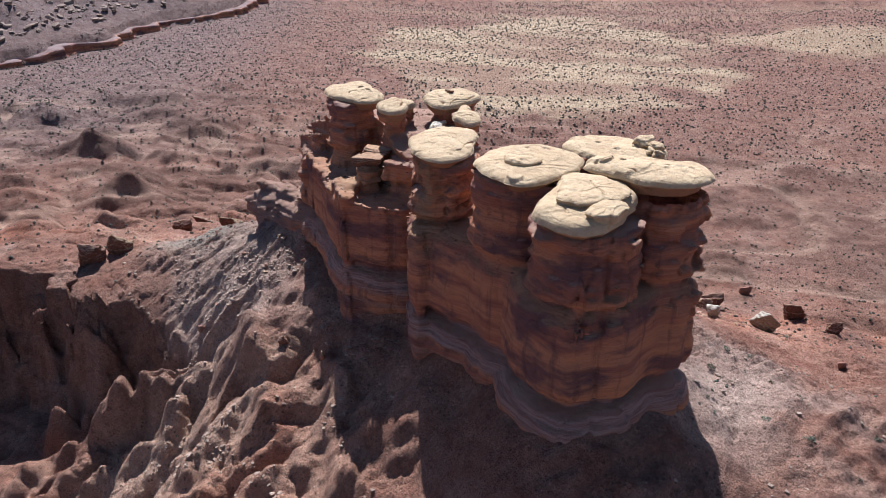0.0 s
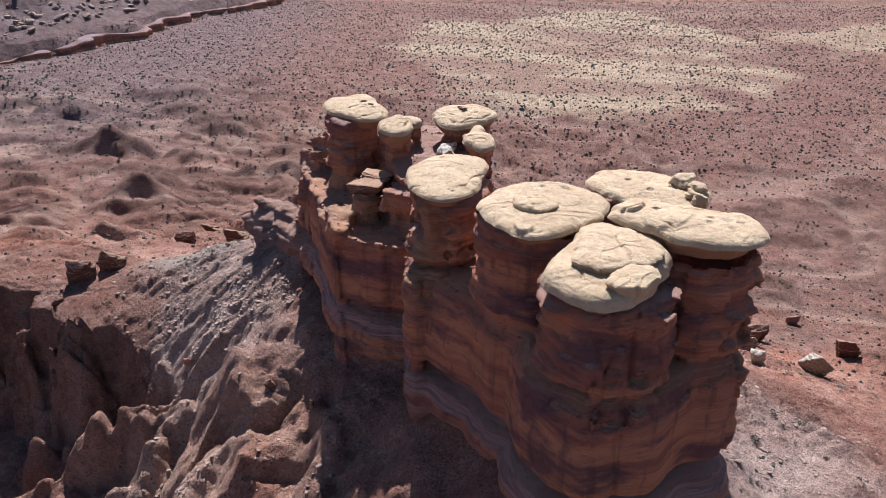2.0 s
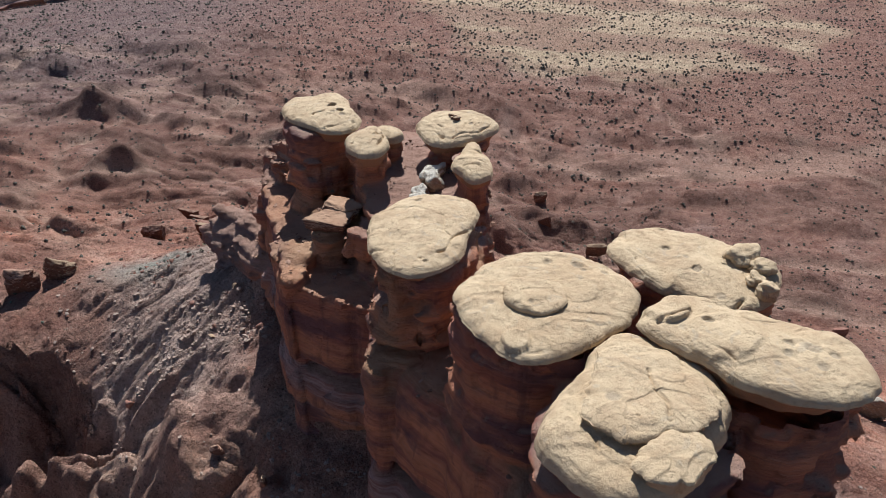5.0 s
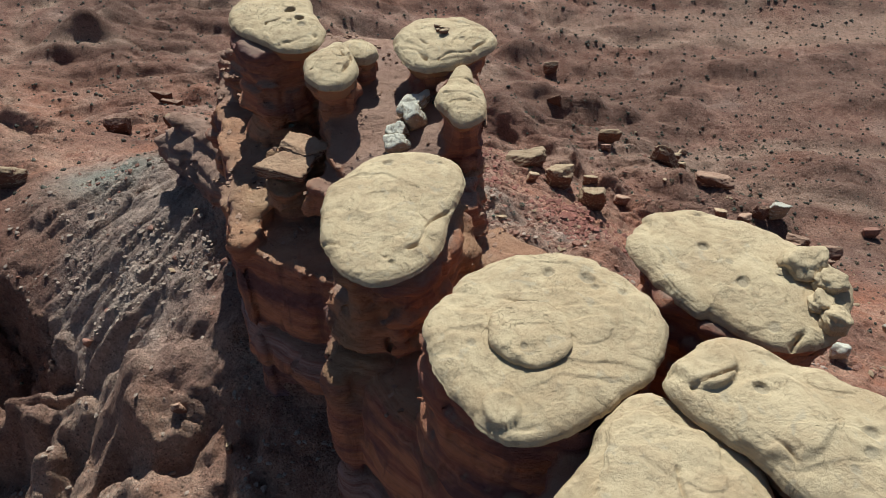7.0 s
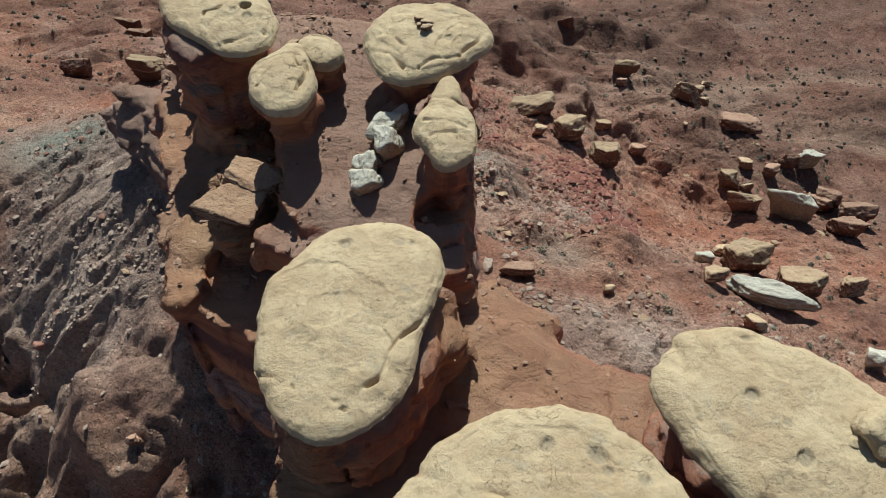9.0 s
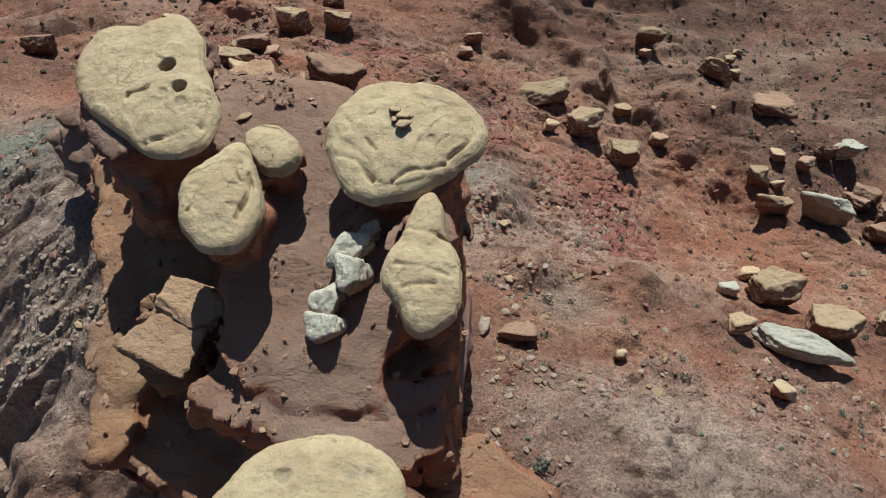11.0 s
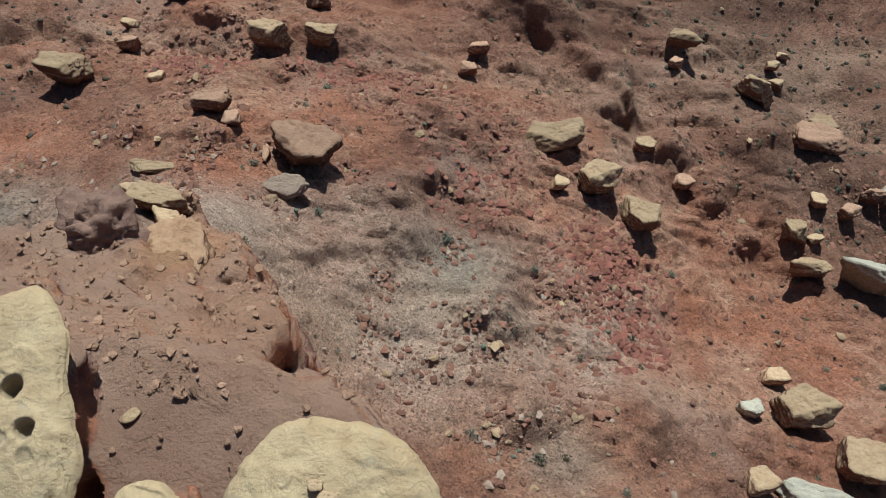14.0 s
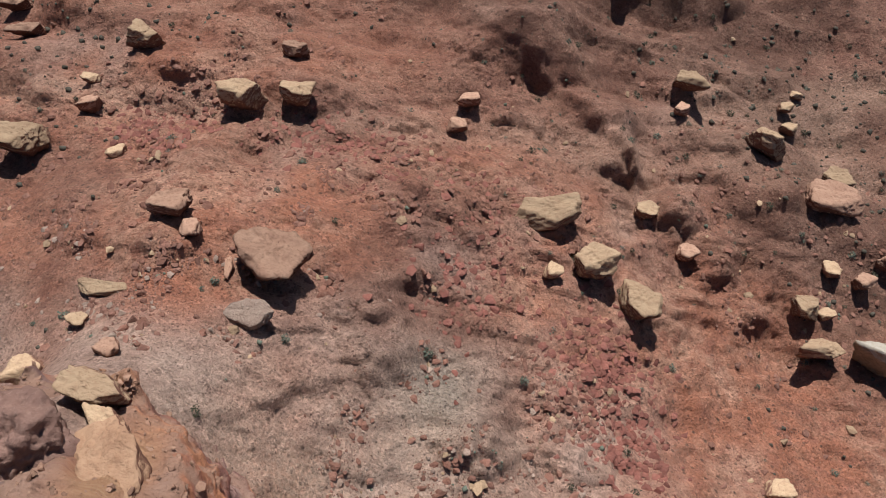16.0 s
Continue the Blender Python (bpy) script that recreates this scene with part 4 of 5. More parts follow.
    deep = (rings + int(under * hi)) * around
    both = []
    for below in (False, True):
        some = [f for f in faces if ((min(f) >= deep) == below) and (hub not in f or not below)]
        used, back = np.unique(np.concatenate(some), return_inverse=True)
        ends = np.cumsum([0] + [len(f) for f in some])
        back = back.tolist()
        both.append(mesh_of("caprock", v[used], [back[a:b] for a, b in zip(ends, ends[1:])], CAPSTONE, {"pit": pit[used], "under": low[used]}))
    return both


def capstone(name, *args, label="", group="capstones on the butte", **more):
    upper, lower = cap_mesh(*args, split=True, **more)
    cap = thing(name, upper, label, "caprock", group)
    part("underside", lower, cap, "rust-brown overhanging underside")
    return cap


round_cap = capstone("caprock", (7.5, 61.6), [4.7, 5.1, 5.0, 5.1, 4.9, 4.8, 4.6, 4.6, 4.8, 4.6, 4.6, 5.0, 4.7, 4.1, 3.8, 4.2], 37.5, 1.25, (0.0, 0.01), 0.3,
         pits=[(7.6, 64.9, 0.28, 0.25), (9.2, 64.7, 0.35, 0.25), (9.5, 64.2, 0.2, 0.18), (10.6, 64.0, 0.25, 0.12), (4.6, 60.8, 0.2, 0.1), (7.3, 62.7, 0.13, 0.2)],
         discs=[(5.9, 57.9, 0.75, 0.2)], furrows=[(4.5, 63.5, 6.5, 63.2, 0.1), (4.2, 62.6, 6, 62.5, 0.1), (5.2, 57.4, 7.8, 57.2, 0.12)],
         label="broad round pale yellow sandstone caprock with a raised disc")
capstone("caprock", (0.1, 69.8), [3.0, 3.5, 4.7, 5.0, 4.8, 4.2, 3.8, 3.6, 3.5, 3.5, 4.0, 4.5, 5.0, 4.4, 3.6, 3.1], 36.55, 1.2, (0.0, 0.015), 0.3,
         pits=[(-0.5, 73.0, 0.3, 0.25), (1.6, 73.4, 0.3, 0.12), (2.1, 73.4, 0.2, 0.14)], furrows=[(3.2, 70.5, 0.9, 66.0, 0.3), (1.6, 67.2, 0.6, 66.2, 0.2), (-2.8, 67.2, -1.4, 66.6, 0.2)],
         label="oval pale yellow sandstone caprock with small pits")
stepped_cap = capstone("caprock", (11.1, 54.4), [4.2, 4.2, 4.5, 4.9, 5.0, 4.0, 3.2, 3.3, 3.8, 4.6, 4.9, 5.4, 5.1, 4.4, 3.6, 3.8], 37.3, 2.4, (0.05, 0.04), 0.3,
         furrows=[(8.6, 56.0, 9.2, 51.6, 0.2)], inner=0.72, lo=0.02, hi=0.4,
         label="thick pale yellow sandstone caprock with stepped broken top", lip=0.9)
capstone("caprock", (16.2, 57.4), [5.0, 3.7, 3.0, 3.0, 3.1, 4.5, 4.7, 4.9, 3.1, 2.3, 2.2, 2.6, 2.9, 3.9, 5.2, 5.4], 38.4, 1.35, (0.07, -0.01), 0.35,
         pits=[(14.8, 58.8, 0.3, 0.3), (18.0, 57.2, 0.3, 0.16), (18.9, 56.8, 0.4, 0.16), (17.7, 56.4, 0.25, 0.15), (18.9, 55.6, 0.3, 0.15), (19.7, 56.4, 0.3, 0.15), (17.1, 55.8, 0.2, 0.1)],
         discs=[(13.1, 60.0, 1.2, 0.3), (15.3, 57.8, 1.8, 0.12)], furrows=[(11.9, 60.2, 15.3, 56.0, 0.35), (12.7, 58.8, 14.1, 59.8, 0.25)],
         label="long pale yellow sandstone caprock overhanging at one end")
capstone("caprock", (15.9, 66.3), [4.6, 3.8, 3.5, 3.5, 3.8, 4.5, 5.2, 5.0, 4.0, 3.5, 3.2, 3.0, 3.6, 4.3, 4.6, 4.5], 37.0, 1.5, (0.03, 0.03), 0.3,
         pits=[(14.5, 67.6, 0.28, 0.22), (15.8, 65.4, 0.33, 0.22), (15.4, 66.6, 0.2, 0.08), (14.6, 69.9, 0.2, 0.15), (16.7, 63.2, 0.3, 0.1)], furrows=[(12.0, 69.4, 12.6, 66.6, 0.2), (19.6, 66.0, 17.4, 62.4, 0.5)],
         label="oval pale yellow sandstone caprock with broken blocks at one end")
capstone("caprock", (-10.6, 89.3), [2.9, 2.5, 2.8, 3.4, 4.2, 3.6, 4.2, 4.1, 3.5, 3.0, 2.8, 2.8, 3.1, 4.2, 4.7, 3.9], 36.3, 1.4, (0.03, 0.05), 0.35,
         pits=[(-9.85, 89.9, 0.42, 0.75), (-8.9, 88.7, 0.36, 0.6), (-9.5, 88.3, 0.25, 0.2), (-8.6, 87.9, 0.3, 0.2)], furrows=[(-11.2, 86.0, -11.0, 88.2, 0.4), (-11.0, 88.2, -10.4, 88.6, 0.25), (-9.6, 86.0, -7.6, 86.8, 0.3)], rings=52, around=180,
         label="pale yellow sandstone caprock with two deep round holes")
capstone("caprock", (1.0, 87.5), [3.3, 3.6, 3.4, 3.2, 3.2, 3.3, 3.4, 3.3, 3.4, 3.2, 3.2, 3.3, 3.0, 2.7, 2.6, 2.8], 36.0, 1.3, (0.0, 0.07), 0.5,
         pits=[(2.2, 87.3, 0.25, 0.15)], furrows=[(4.0, 88.8, 2.9, 86.4, 0.3), (2.9, 86.4, 1.0, 85.2, 0.25), (-1.8, 86.2, 0.2, 85.4, 0.3), (-0.8, 87.8, -0.2, 86.4, 0.2)], rings=52, around=180,
         label="domed pale yellow sandstone caprock with rubble on top")
capstone("caprock", (2.6, 82.0), [1.5, 1.35, 1.35, 1.7, 3.2, 2.2, 1.5, 1.35, 1.5, 1.7, 1.9, 2.1, 3.0, 2.9, 2.3, 1.7], 35.6, 1.1, (0.0, 0.06), 0.4,
         furrows=[(1.0, 83.3, 3.8, 83.0, 0.35), (1.6, 81.6, 3.6, 81.2, 0.15), (2.0, 80.6, 3.2, 80.8, 0.15)], rings=40, around=140, label="narrow upright pale sandstone caprock split across")
capstone("caprock", (-5.7, 83.8), [1.6, 1.5, 1.6, 1.9, 2.6, 2.1, 2.0, 2.0, 1.9, 1.8, 2.0, 2.2, 2.6, 2.8, 2.3, 1.9], 36.2, 1.4, (0.03, 0.03), 0.45,
         furrows=[(-4.6, 84.6, -4.6, 82.6, 0.3), (-6.6, 82.6, -5.2, 82.2, 0.2), (-5.4, 85.4, -5.0, 84.2, 0.25)], rings=40, around=140, label="small knobbly pale yellow sandstone caprock")
capstone("caprock", (-4.6, 86.7), [1.35, 1.2, 1.1, 1.1, 1.2, 1.3, 1.4, 1.4, 1.2, 1.0, 0.9, 1.0, 1.2, 1.3, 1.4, 1.4], 35.6, 1.0, (0.0, 0.1), 0.3, rings=30, around=100, label="small square pale yellow sandstone caprock")
# the lobes that stand on two of them
part("raised_disc", cap_mesh((6.8, 61.3), [1.6, 1.65, 1.7, 1.7, 1.65, 1.65, 1.6, 1.6, 1.65, 1.7, 1.7, 1.7], 38.02, 0.6, (0.0, 0.01), 0.06, inner=0.95, rings=26, around=120, lip=0.16, lo=2.0, hi=3.0, pits=[(6.6, 60.4, 0.15, 0.1)]), round_cap, "low round disc of the same stone")
part("upper_slab", cap_mesh((11.6, 54.5), [2.9, 2.5, 2.9, 3.5, 3.4, 2.8, 2.8, 3.1, 3.5, 2.6, 2.4, 2.8], 37.9, 0.9, (0.02, 0.0), 0.15, inner=0.9, rings=40, around=150, lip=0.22, lo=2.0, hi=3.0, jag=0.09, furrows=[(11.6, 55.6, 12.2, 52.8, 0.2), (10.2, 55.0, 10.8, 53.0, 0.15)], pits=[(10.0, 54.0, 0.4, 0.1)]), stepped_cap, "cracked upper slab of the caprock")
part("front_lobe", cap_mesh((12.1, 51.0), [1.5, 1.8, 1.7, 1.4, 1.2, 1.2, 1.6, 1.8, 1.6, 1.4, 1.3, 1.2], 37.8, 0.9, (0.03, 0.0), 0.12, inner=0.85, rings=30, around=110, lip=0.2, lo=2.0, hi=3.0, jag=0.08), stepped_cap, "rounded lower lobe of the caprock")

# ---- loose stones ----
def chunk(seed, squash=(1, 1, 1), detail=4, facets=15, wear=0.09, turn=0.0, fall=None):
    """An angular boulder of unit size: a sphere cut by random planes, worn at the edges."""
    rng = np.random.default_rng(seed)
    bm = bmesh.new()
    bmesh.ops.create_icosphere(bm, subdivisions=detail, radius=1)
    d = np.array([v.co[:] for v in bm.verts])
    d /= np.linalg.norm(d, axis=1)[:, None]
    n = rng.normal(size=(facets, 3))
    front = radians(-90 - turn + rng.uniform(-25, 25))
    slant, skew = rng.uniform(0.3, 0.75), rng.uniform(-0.2, 0.2)
    fall = slant if fall is None else fall
    ct, st = math.cos(radians(turn)), math.sin(radians(turn))
    n[0], n[1], n[2] = (fall * st + skew * ct, fall * ct - skew * st, 1), (0, 0, -1), (math.cos(front), math.sin(front), rng.uniform(-0.55, -0.2))
    n[3:3 + facets // 2, 2] *= 0.35                # most sides stand upright, as the rock splits
    n /= np.linalg.norm(n, axis=1)[:, None]
    off = rng.uniform(0.6, 1.0, facets)
    off[2], off[0] = 0.55, 0.57
    reach = off[None, :] / np.maximum(d @ n.T, 1e-3)
    r = -np.log(np.exp(-95 * np.minimum(reach, 3)).sum(1)) / 95
    r = r * (1 + wear * fbm(d[:, 0] * 1.8 + seed, d[:, 1] * 1.8, d[:, 2] * 3.2, 4)) + 0.035 * fbm(d[:, 0] * 7, d[:, 1] * 7 + seed, d[:, 2] * 9, 2)
    course = np.floor(d[:, 2] * r * 7 + 0.6 * vnoise(d[:, 0] * 1.5, d[:, 1] * 1.5, seed)).astype(np.int64)
    r = r * (1 + (0.045 if detail > 3 else 0.0) * lattice(course, course * 0 + seed, 5) * smooth(0.85, 0.55, np.abs(d[:, 2])))
    v = d * r[:, None]
    v = ((v - v.min(0)) / (v.max(0) - v.min(0)) - 0.5) * np.array(squash)
    faces = [[q.index for q in f.verts] for f in bm.faces]
    bm.free()
    return v, faces


STONES = {"mud": MUD, "tan": TAN, "buff": BUFF, "white": WHITE, "brown": BROWN, "red": RED, "grey": GREY_STONE, "cap": BUFF}
WORDS = {"buff": "angular buff sandstone boulder on the red slope", "white": "bleached white sandstone boulder on the slope", "brown": "dark brown angular sandstone boulder", "red": "red shale block on the slope", "grey": "grey rubble block on the slope", "cap": "rounded pale boulder broken from a caprock"}


def boulder(x, y, size, tone, squash=(0.95, 0.78, 1.0), turn=0.0, sink=0.2, seed=None, lean=(0, 0), z=None, name="boulder", label=None, group="boulders on the slope", facets=17, fall=None, wear=0.09):
    flat_tops = (5, 36, 54, 11, 41, 58, 18, 12, 24, 45, 46, 16, 33, 53)
    seed = flat_tops[int(abs(x * 37 + y * 11)) % len(flat_tops)] if seed is None and size > 1.2 and int(abs(x * 7 + y * 3)) % 2 else int(abs(x * 37 + y * 11)) if seed is None else seed
    v, f = chunk(seed, squash, 5 if size > 2.6 else 4 if size > 1.2 else 3, facets, wear, turn, fall)
    v = v * size * 1.0
    turned = np.array(v) @ np.array(Euler((radians(lean[0]), radians(lean[1]), radians(turn))).to_matrix()).T
    base = float(ground_height(x, y)) if z is None else z
    low = turned[:, 2].min()
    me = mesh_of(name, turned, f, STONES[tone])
    ob = thing(name, me, label or WORDS[tone], "boulder" if size > 1.2 else "stone", group)
    ob.location = (x, y, base - low - sink * (turned[:, 2].max() - low))
    return ob


# x, y, size, tone, turn
for x, y, size, tone, turn in [(-33.4, 139.4, 3.9, "buff", 20), (-18.6, 141.2, 3.0, "brown", 0), (-21.0, 133.2, 4.3, "buff", 30), (-16.3, 134.6, 3.5, "buff", 0), (-36.5, 133.6, 1.7, "buff", 0),
                               (-34.9, 130.2, 2.4, "brown", 60), (-38.0, 124.6, 4.7, "buff", 10), (-28.7, 124.2, 1.9, "buff", 70), (-19.0, 117.2, 3.5, "brown", 20), (-16.6, 115.4, 2.1, "brown", -20)]:
    boulder(x, y, size, tone, turn=turn)
for x, y, size, tone, turn in [(-0.7, 140.0, 2.6, "brown", 0), (-1.5, 136.2, 2.5, "brown", 40), (12.9, 122.4, 4.1, "buff", 0), (17.1, 119.8, 4.5, "buff", -25), (9.3, 120.6, 2.0, "buff", 50),
                               (22.8, 149.6, 4.0, "buff", 0), (22.0, 145.8, 2.2, "brown", 50), (31.1, 142.8, 5.0, "buff", -20), (35.2, 148.0, 2.1, "buff", 0), (39.4, 141.0, 3.4, "buff", -15)]:
    boulder(x, y, size, tone, turn=turn)
for x, y, size, tone, turn in [(18.4, 131.2, 2.8, "buff", -10), (22.5, 127.6, 2.5, "brown", 10), (41.0, 120.2, 5.6, "white", -55), (35.0, 120.0, 4.6, "buff", -20), (34.1, 124.0, 3.0, "buff", 0),
                               (36.5, 124.4, 2.0, "buff", 30), (43.5, 131.4, 2.7, "brown", 0), (40.6, 128.5, 2.2, "brown", 0), (37.5, 129.2, 2.4, "buff", 0), (-21.0, 107.6, 1.4, "buff", 0)]:
    boulder(x, y, size, tone, turn=turn)
for x, y, size, tone, turn in [(-22.2, 103.8, 2.6, "buff", 20), (-50.0, 143.0, 3.2, "brown", 0), (-46.7, 139.5, 3.2, "brown", 10), (14.0, 163.6, 3.0, "brown", 0), (36.4, 153.2, 1.5, "buff", 0),
                               (34.9, 150.8, 1.8, "buff", 0), (25.8, 102.4, 2.1, "white", 10), (30.0, 103.0, 4.9, "buff", -10), (29.0, 106.3, 2.4, "buff", 0), (34.2, 99.4, 4.6, "buff", -10)]:
    boulder(x, y, size, tone, turn=turn)
for x, y, size, tone, turn in [(24.5, 96.0, 2.5, "buff", 20), (26.8, 90.0, 2.1, "buff", -40), (14.5, 90.0, 1.1, "buff", 50), (40.9, 101.8, 3.4, "buff", 60), (46.4, 132.0, 3.8, "white", -15), (47.8, 125.5, 4.0, "brown", 0),
                               (47.5, 118.5, 4.2, "brown", 10), (-16.0, 105.4, 1.6, "brown", 0), (50.0, 122.5, 4.6, "brown", 0), (37.3, 89.6, 2.2, "white", 0), (46.8, 124.6, 3.6, "brown", 20)]:
    boulder(x, y, size, tone, turn=turn)
for x, y, size, tone, turn in [(63.2, 116.5, 4.6, "brown", 0), (65.4, 107.2, 2.8, "brown", 20), (-49.7, 105.0, 4.6, "buff", 10), (-52.7, 101.2, 4.2, "brown", 30), (-46.7, 123.5, 3.6, "brown", 0),
                               (60.2, 131.0, 2.8, "red", 0), (49.6, 77.6, 1.2, "red", 0), (-18.8, 74.6, 1.3, "brown", 20), (-31.4, 83.2, 1.1, "red", 0), (14.2, 189.5, 3.4, "buff", 0)]:
    boulder(x, y, size, tone, turn=turn)
# the striking ones
boulder(8.5, 126.6, 6.0, "buff", (1.0, 0.55, 0.55), 12, lean=(12, -14), label="long wedge of buff sandstone propped on the slope")
boulder(37.7, 137.0, 6.2, "brown", (1.0, 0.7, 0.7), -5, label="big brown sandstone block with a flat top")
boulder(-10.8, 114.8, 5.3, "brown", (1.0, 0.85, 0.95), -20, seed=5, label="big flat-topped brown sandstone block")
boulder(-11.0, 109.8, 3.9, "grey", (1.0, 0.55, 0.3), 15, seed=21, label="pale tilted sandstone slab beside a block", lean=(10, -6))
boulder(-13.4, 113.2, 2.0, "brown", (1.0, 0.3, 0.7), 100, label="thin brown slab standing on edge")
boulder(29.8, 95.2, 8.2, "white", (1.0, 0.3, 0.32), -13, seed=6, facets=30, label="long white sandstone slab lying on the slope", lean=(6, 4))
boulder(7.3, 90.2, 2.9, "brown", (1.0, 0.6, 0.55), -10, label="dark red block at the foot of the cliff")
boulder(4.9, 90.4, 1.6, "grey", (0.5, 1.0, 0.5), 0, label="grey upright slab at the foot of the cliff")
boulder(-20.8, 110.2, 3.7, "buff", (1.0, 0.35, 0.3), 8, label="low ribbed buff sandstone shelf")
boulder(50.6, 100.6, 4.4, "white", (0.8, 0.8, 0.9), 40, seed=31, lean=(30, 20), label="pointed block with a white face")
boulder(-13.7, 71.3, 1.5, "buff", (0.4, 0.6, 0.95), 10, seed=35, label="slim upright buff stone at the shadow's edge")
# flat slabs on the low ledge
boulder(-8.2, 78.8, 4.0, "tan", (1.0, 0.78, 0.36), 8, 0.08, 11, z=30.6, name="ledge_block", label="flat tan sandstone slab lying on a ledge", group="ledge blocks", facets=13, fall=0.03, wear=0.05)
boulder(-7.4, 80.9, 3.6, "tan", (1.0, 0.65, 0.34), -12, 0.08, 46, z=31.0, name="ledge_block", label="flat tan sandstone slab lying on a ledge", group="ledge blocks", facets=13, fall=0.03, wear=0.05)
# rocks that crop out where the butte's top falls away to the north
boulder(-10.9, 98.9, 5.8, "tan", (0.7, 1.0, 0.75), 15, 0.35, 41, z=24.6, name="rock_outcrop", label="craggy tan sandstone outcrop on the butte's shoulder", group="outcrops on the shoulder", fall=0.5)
boulder(-10.2, 97.0, 2.8, "tan", (1.0, 0.7, 0.7), -20, 0.3, 54, z=26.6, name="rock_outcrop", label="tan ledge of broken sandstone on the butte's shoulder", group="outcrops on the shoulder", fall=0.4)
boulder(-9.2, 98.2, 2.2, "tan", (1.0, 0.8, 0.7), 40, 0.3, 12, z=25.0, name="rock_outcrop", label="tan ledge of broken sandstone on the butte's shoulder", group="outcrops on the shoulder", fall=0.4)
boulder(-15.2, 99.9, 6.4, "mud", (1.0, 0.75, 0.85), 10, 0.35, 33, z=24.2, name="rock_outcrop", label="dark purple-brown mudstone knob above a hollow", group="outcrops on the shoulder", fall=0.5, facets=30, wear=0.3)
boulder(-13.6, 102.7, 3.4, "buff", (1.0, 0.5, 0.8), -12, 0.25, 18, z=23.0, name="rock_outcrop", label="ribbed buff sandstone fin on the butte's shoulder", group="outcrops on the shoulder", fall=0.3)
boulder(-12.4, 101.2, 2.4, "buff", (0.6, 1.0, 0.7), 30, 0.25, 24, z=23.9, name="rock_outcrop", label="ribbed buff sandstone fin on the butte's shoulder", group="outcrops on the shoulder", fall=0.3)
for x, y, z, size, turn in [(-17.2, 97.0, 27.0, 1.6, 0), (-16.6, 96.0, 28.0, 1.2, 40), (-17.6, 98.0, 26.2, 1.3, 80), (-9.4, 99.8, 24.2, 1.1, 20), (-11.6, 97.0, 27.0, 0.9, 60)]:
    boulder(x, y, size, "white", (1.0, 0.8, 0.7), turn, 0.3, z=z, name="boulder", label="bleached block on the butte's shoulder", group="bleached blocks on the shoulder")
# on the butte's top
for x, y, z, size, squash, turn in [(-0.75, 83.3, 33.1, 2.3, (1.0, 0.6, 0.55), 38), (-0.35, 82.1, 32.85, 2.1, (0.6, 0.85, 0.95), 0), (-1.3, 81.0, 32.6, 1.5, (0.9, 1.0, 0.9), 10), (-1.2, 79.9, 32.4, 1.6, (1.0, 0.85, 0.8), 0), (-0.1, 84.1, 33.1, 1.5, (1.0, 0.6, 0.7), 60)]:
    boulder(x, y, size, "white", squash, turn, 0.15, z=z, name="boulder", label="bleached rounded boulder on the butte's top", group="bleached boulders on the butte", facets=44, fall=0.1, wear=0.14, lean=(24, -20))
boulder(-7.2, 90.0, 0.9, "buff", (1, 0.6, 0.5), 40, 0.1, z=33.15, name="stone", label="small buff stone on the butte's top", group="stones on the butte")
for x, y, size, turn in [(0.5, 88.5, 0.55, 0), (0.9, 88.2, 0.65, 50), (1.0, 87.7, 0.7, 20), (0.6, 88.0, 0.4, 70), (1.2, 88.3, 0.35, 10)]:
    boulder(x, y, size, "buff", (1, 0.8, 0.6), turn, 0.2, z=36.45, name="stone", label="loose buff stone on a caprock", group="stones on a caprock")
for x, y, size, turn in [(18.5, 66.5, 2.3, 10), (19.3, 65.7, 1.7, 30), (18.7, 64.5, 1.4, 60), (19.1, 63.6, 1.5, 80), (17.6, 66.2, 0.9, 0)]:
    boulder(x, y, size, "cap", (1, 0.8, 0.75), turn, 0.3, z=36.95, name="boulder", label="rounded pale boulder broken from a caprock", group="blocks on a caprock", facets=70, fall=0.05, wear=0.14, lean=(16, 12))
    bpy.context.scene.collection.objects[-1].data.materials[0] = CAPSTONE


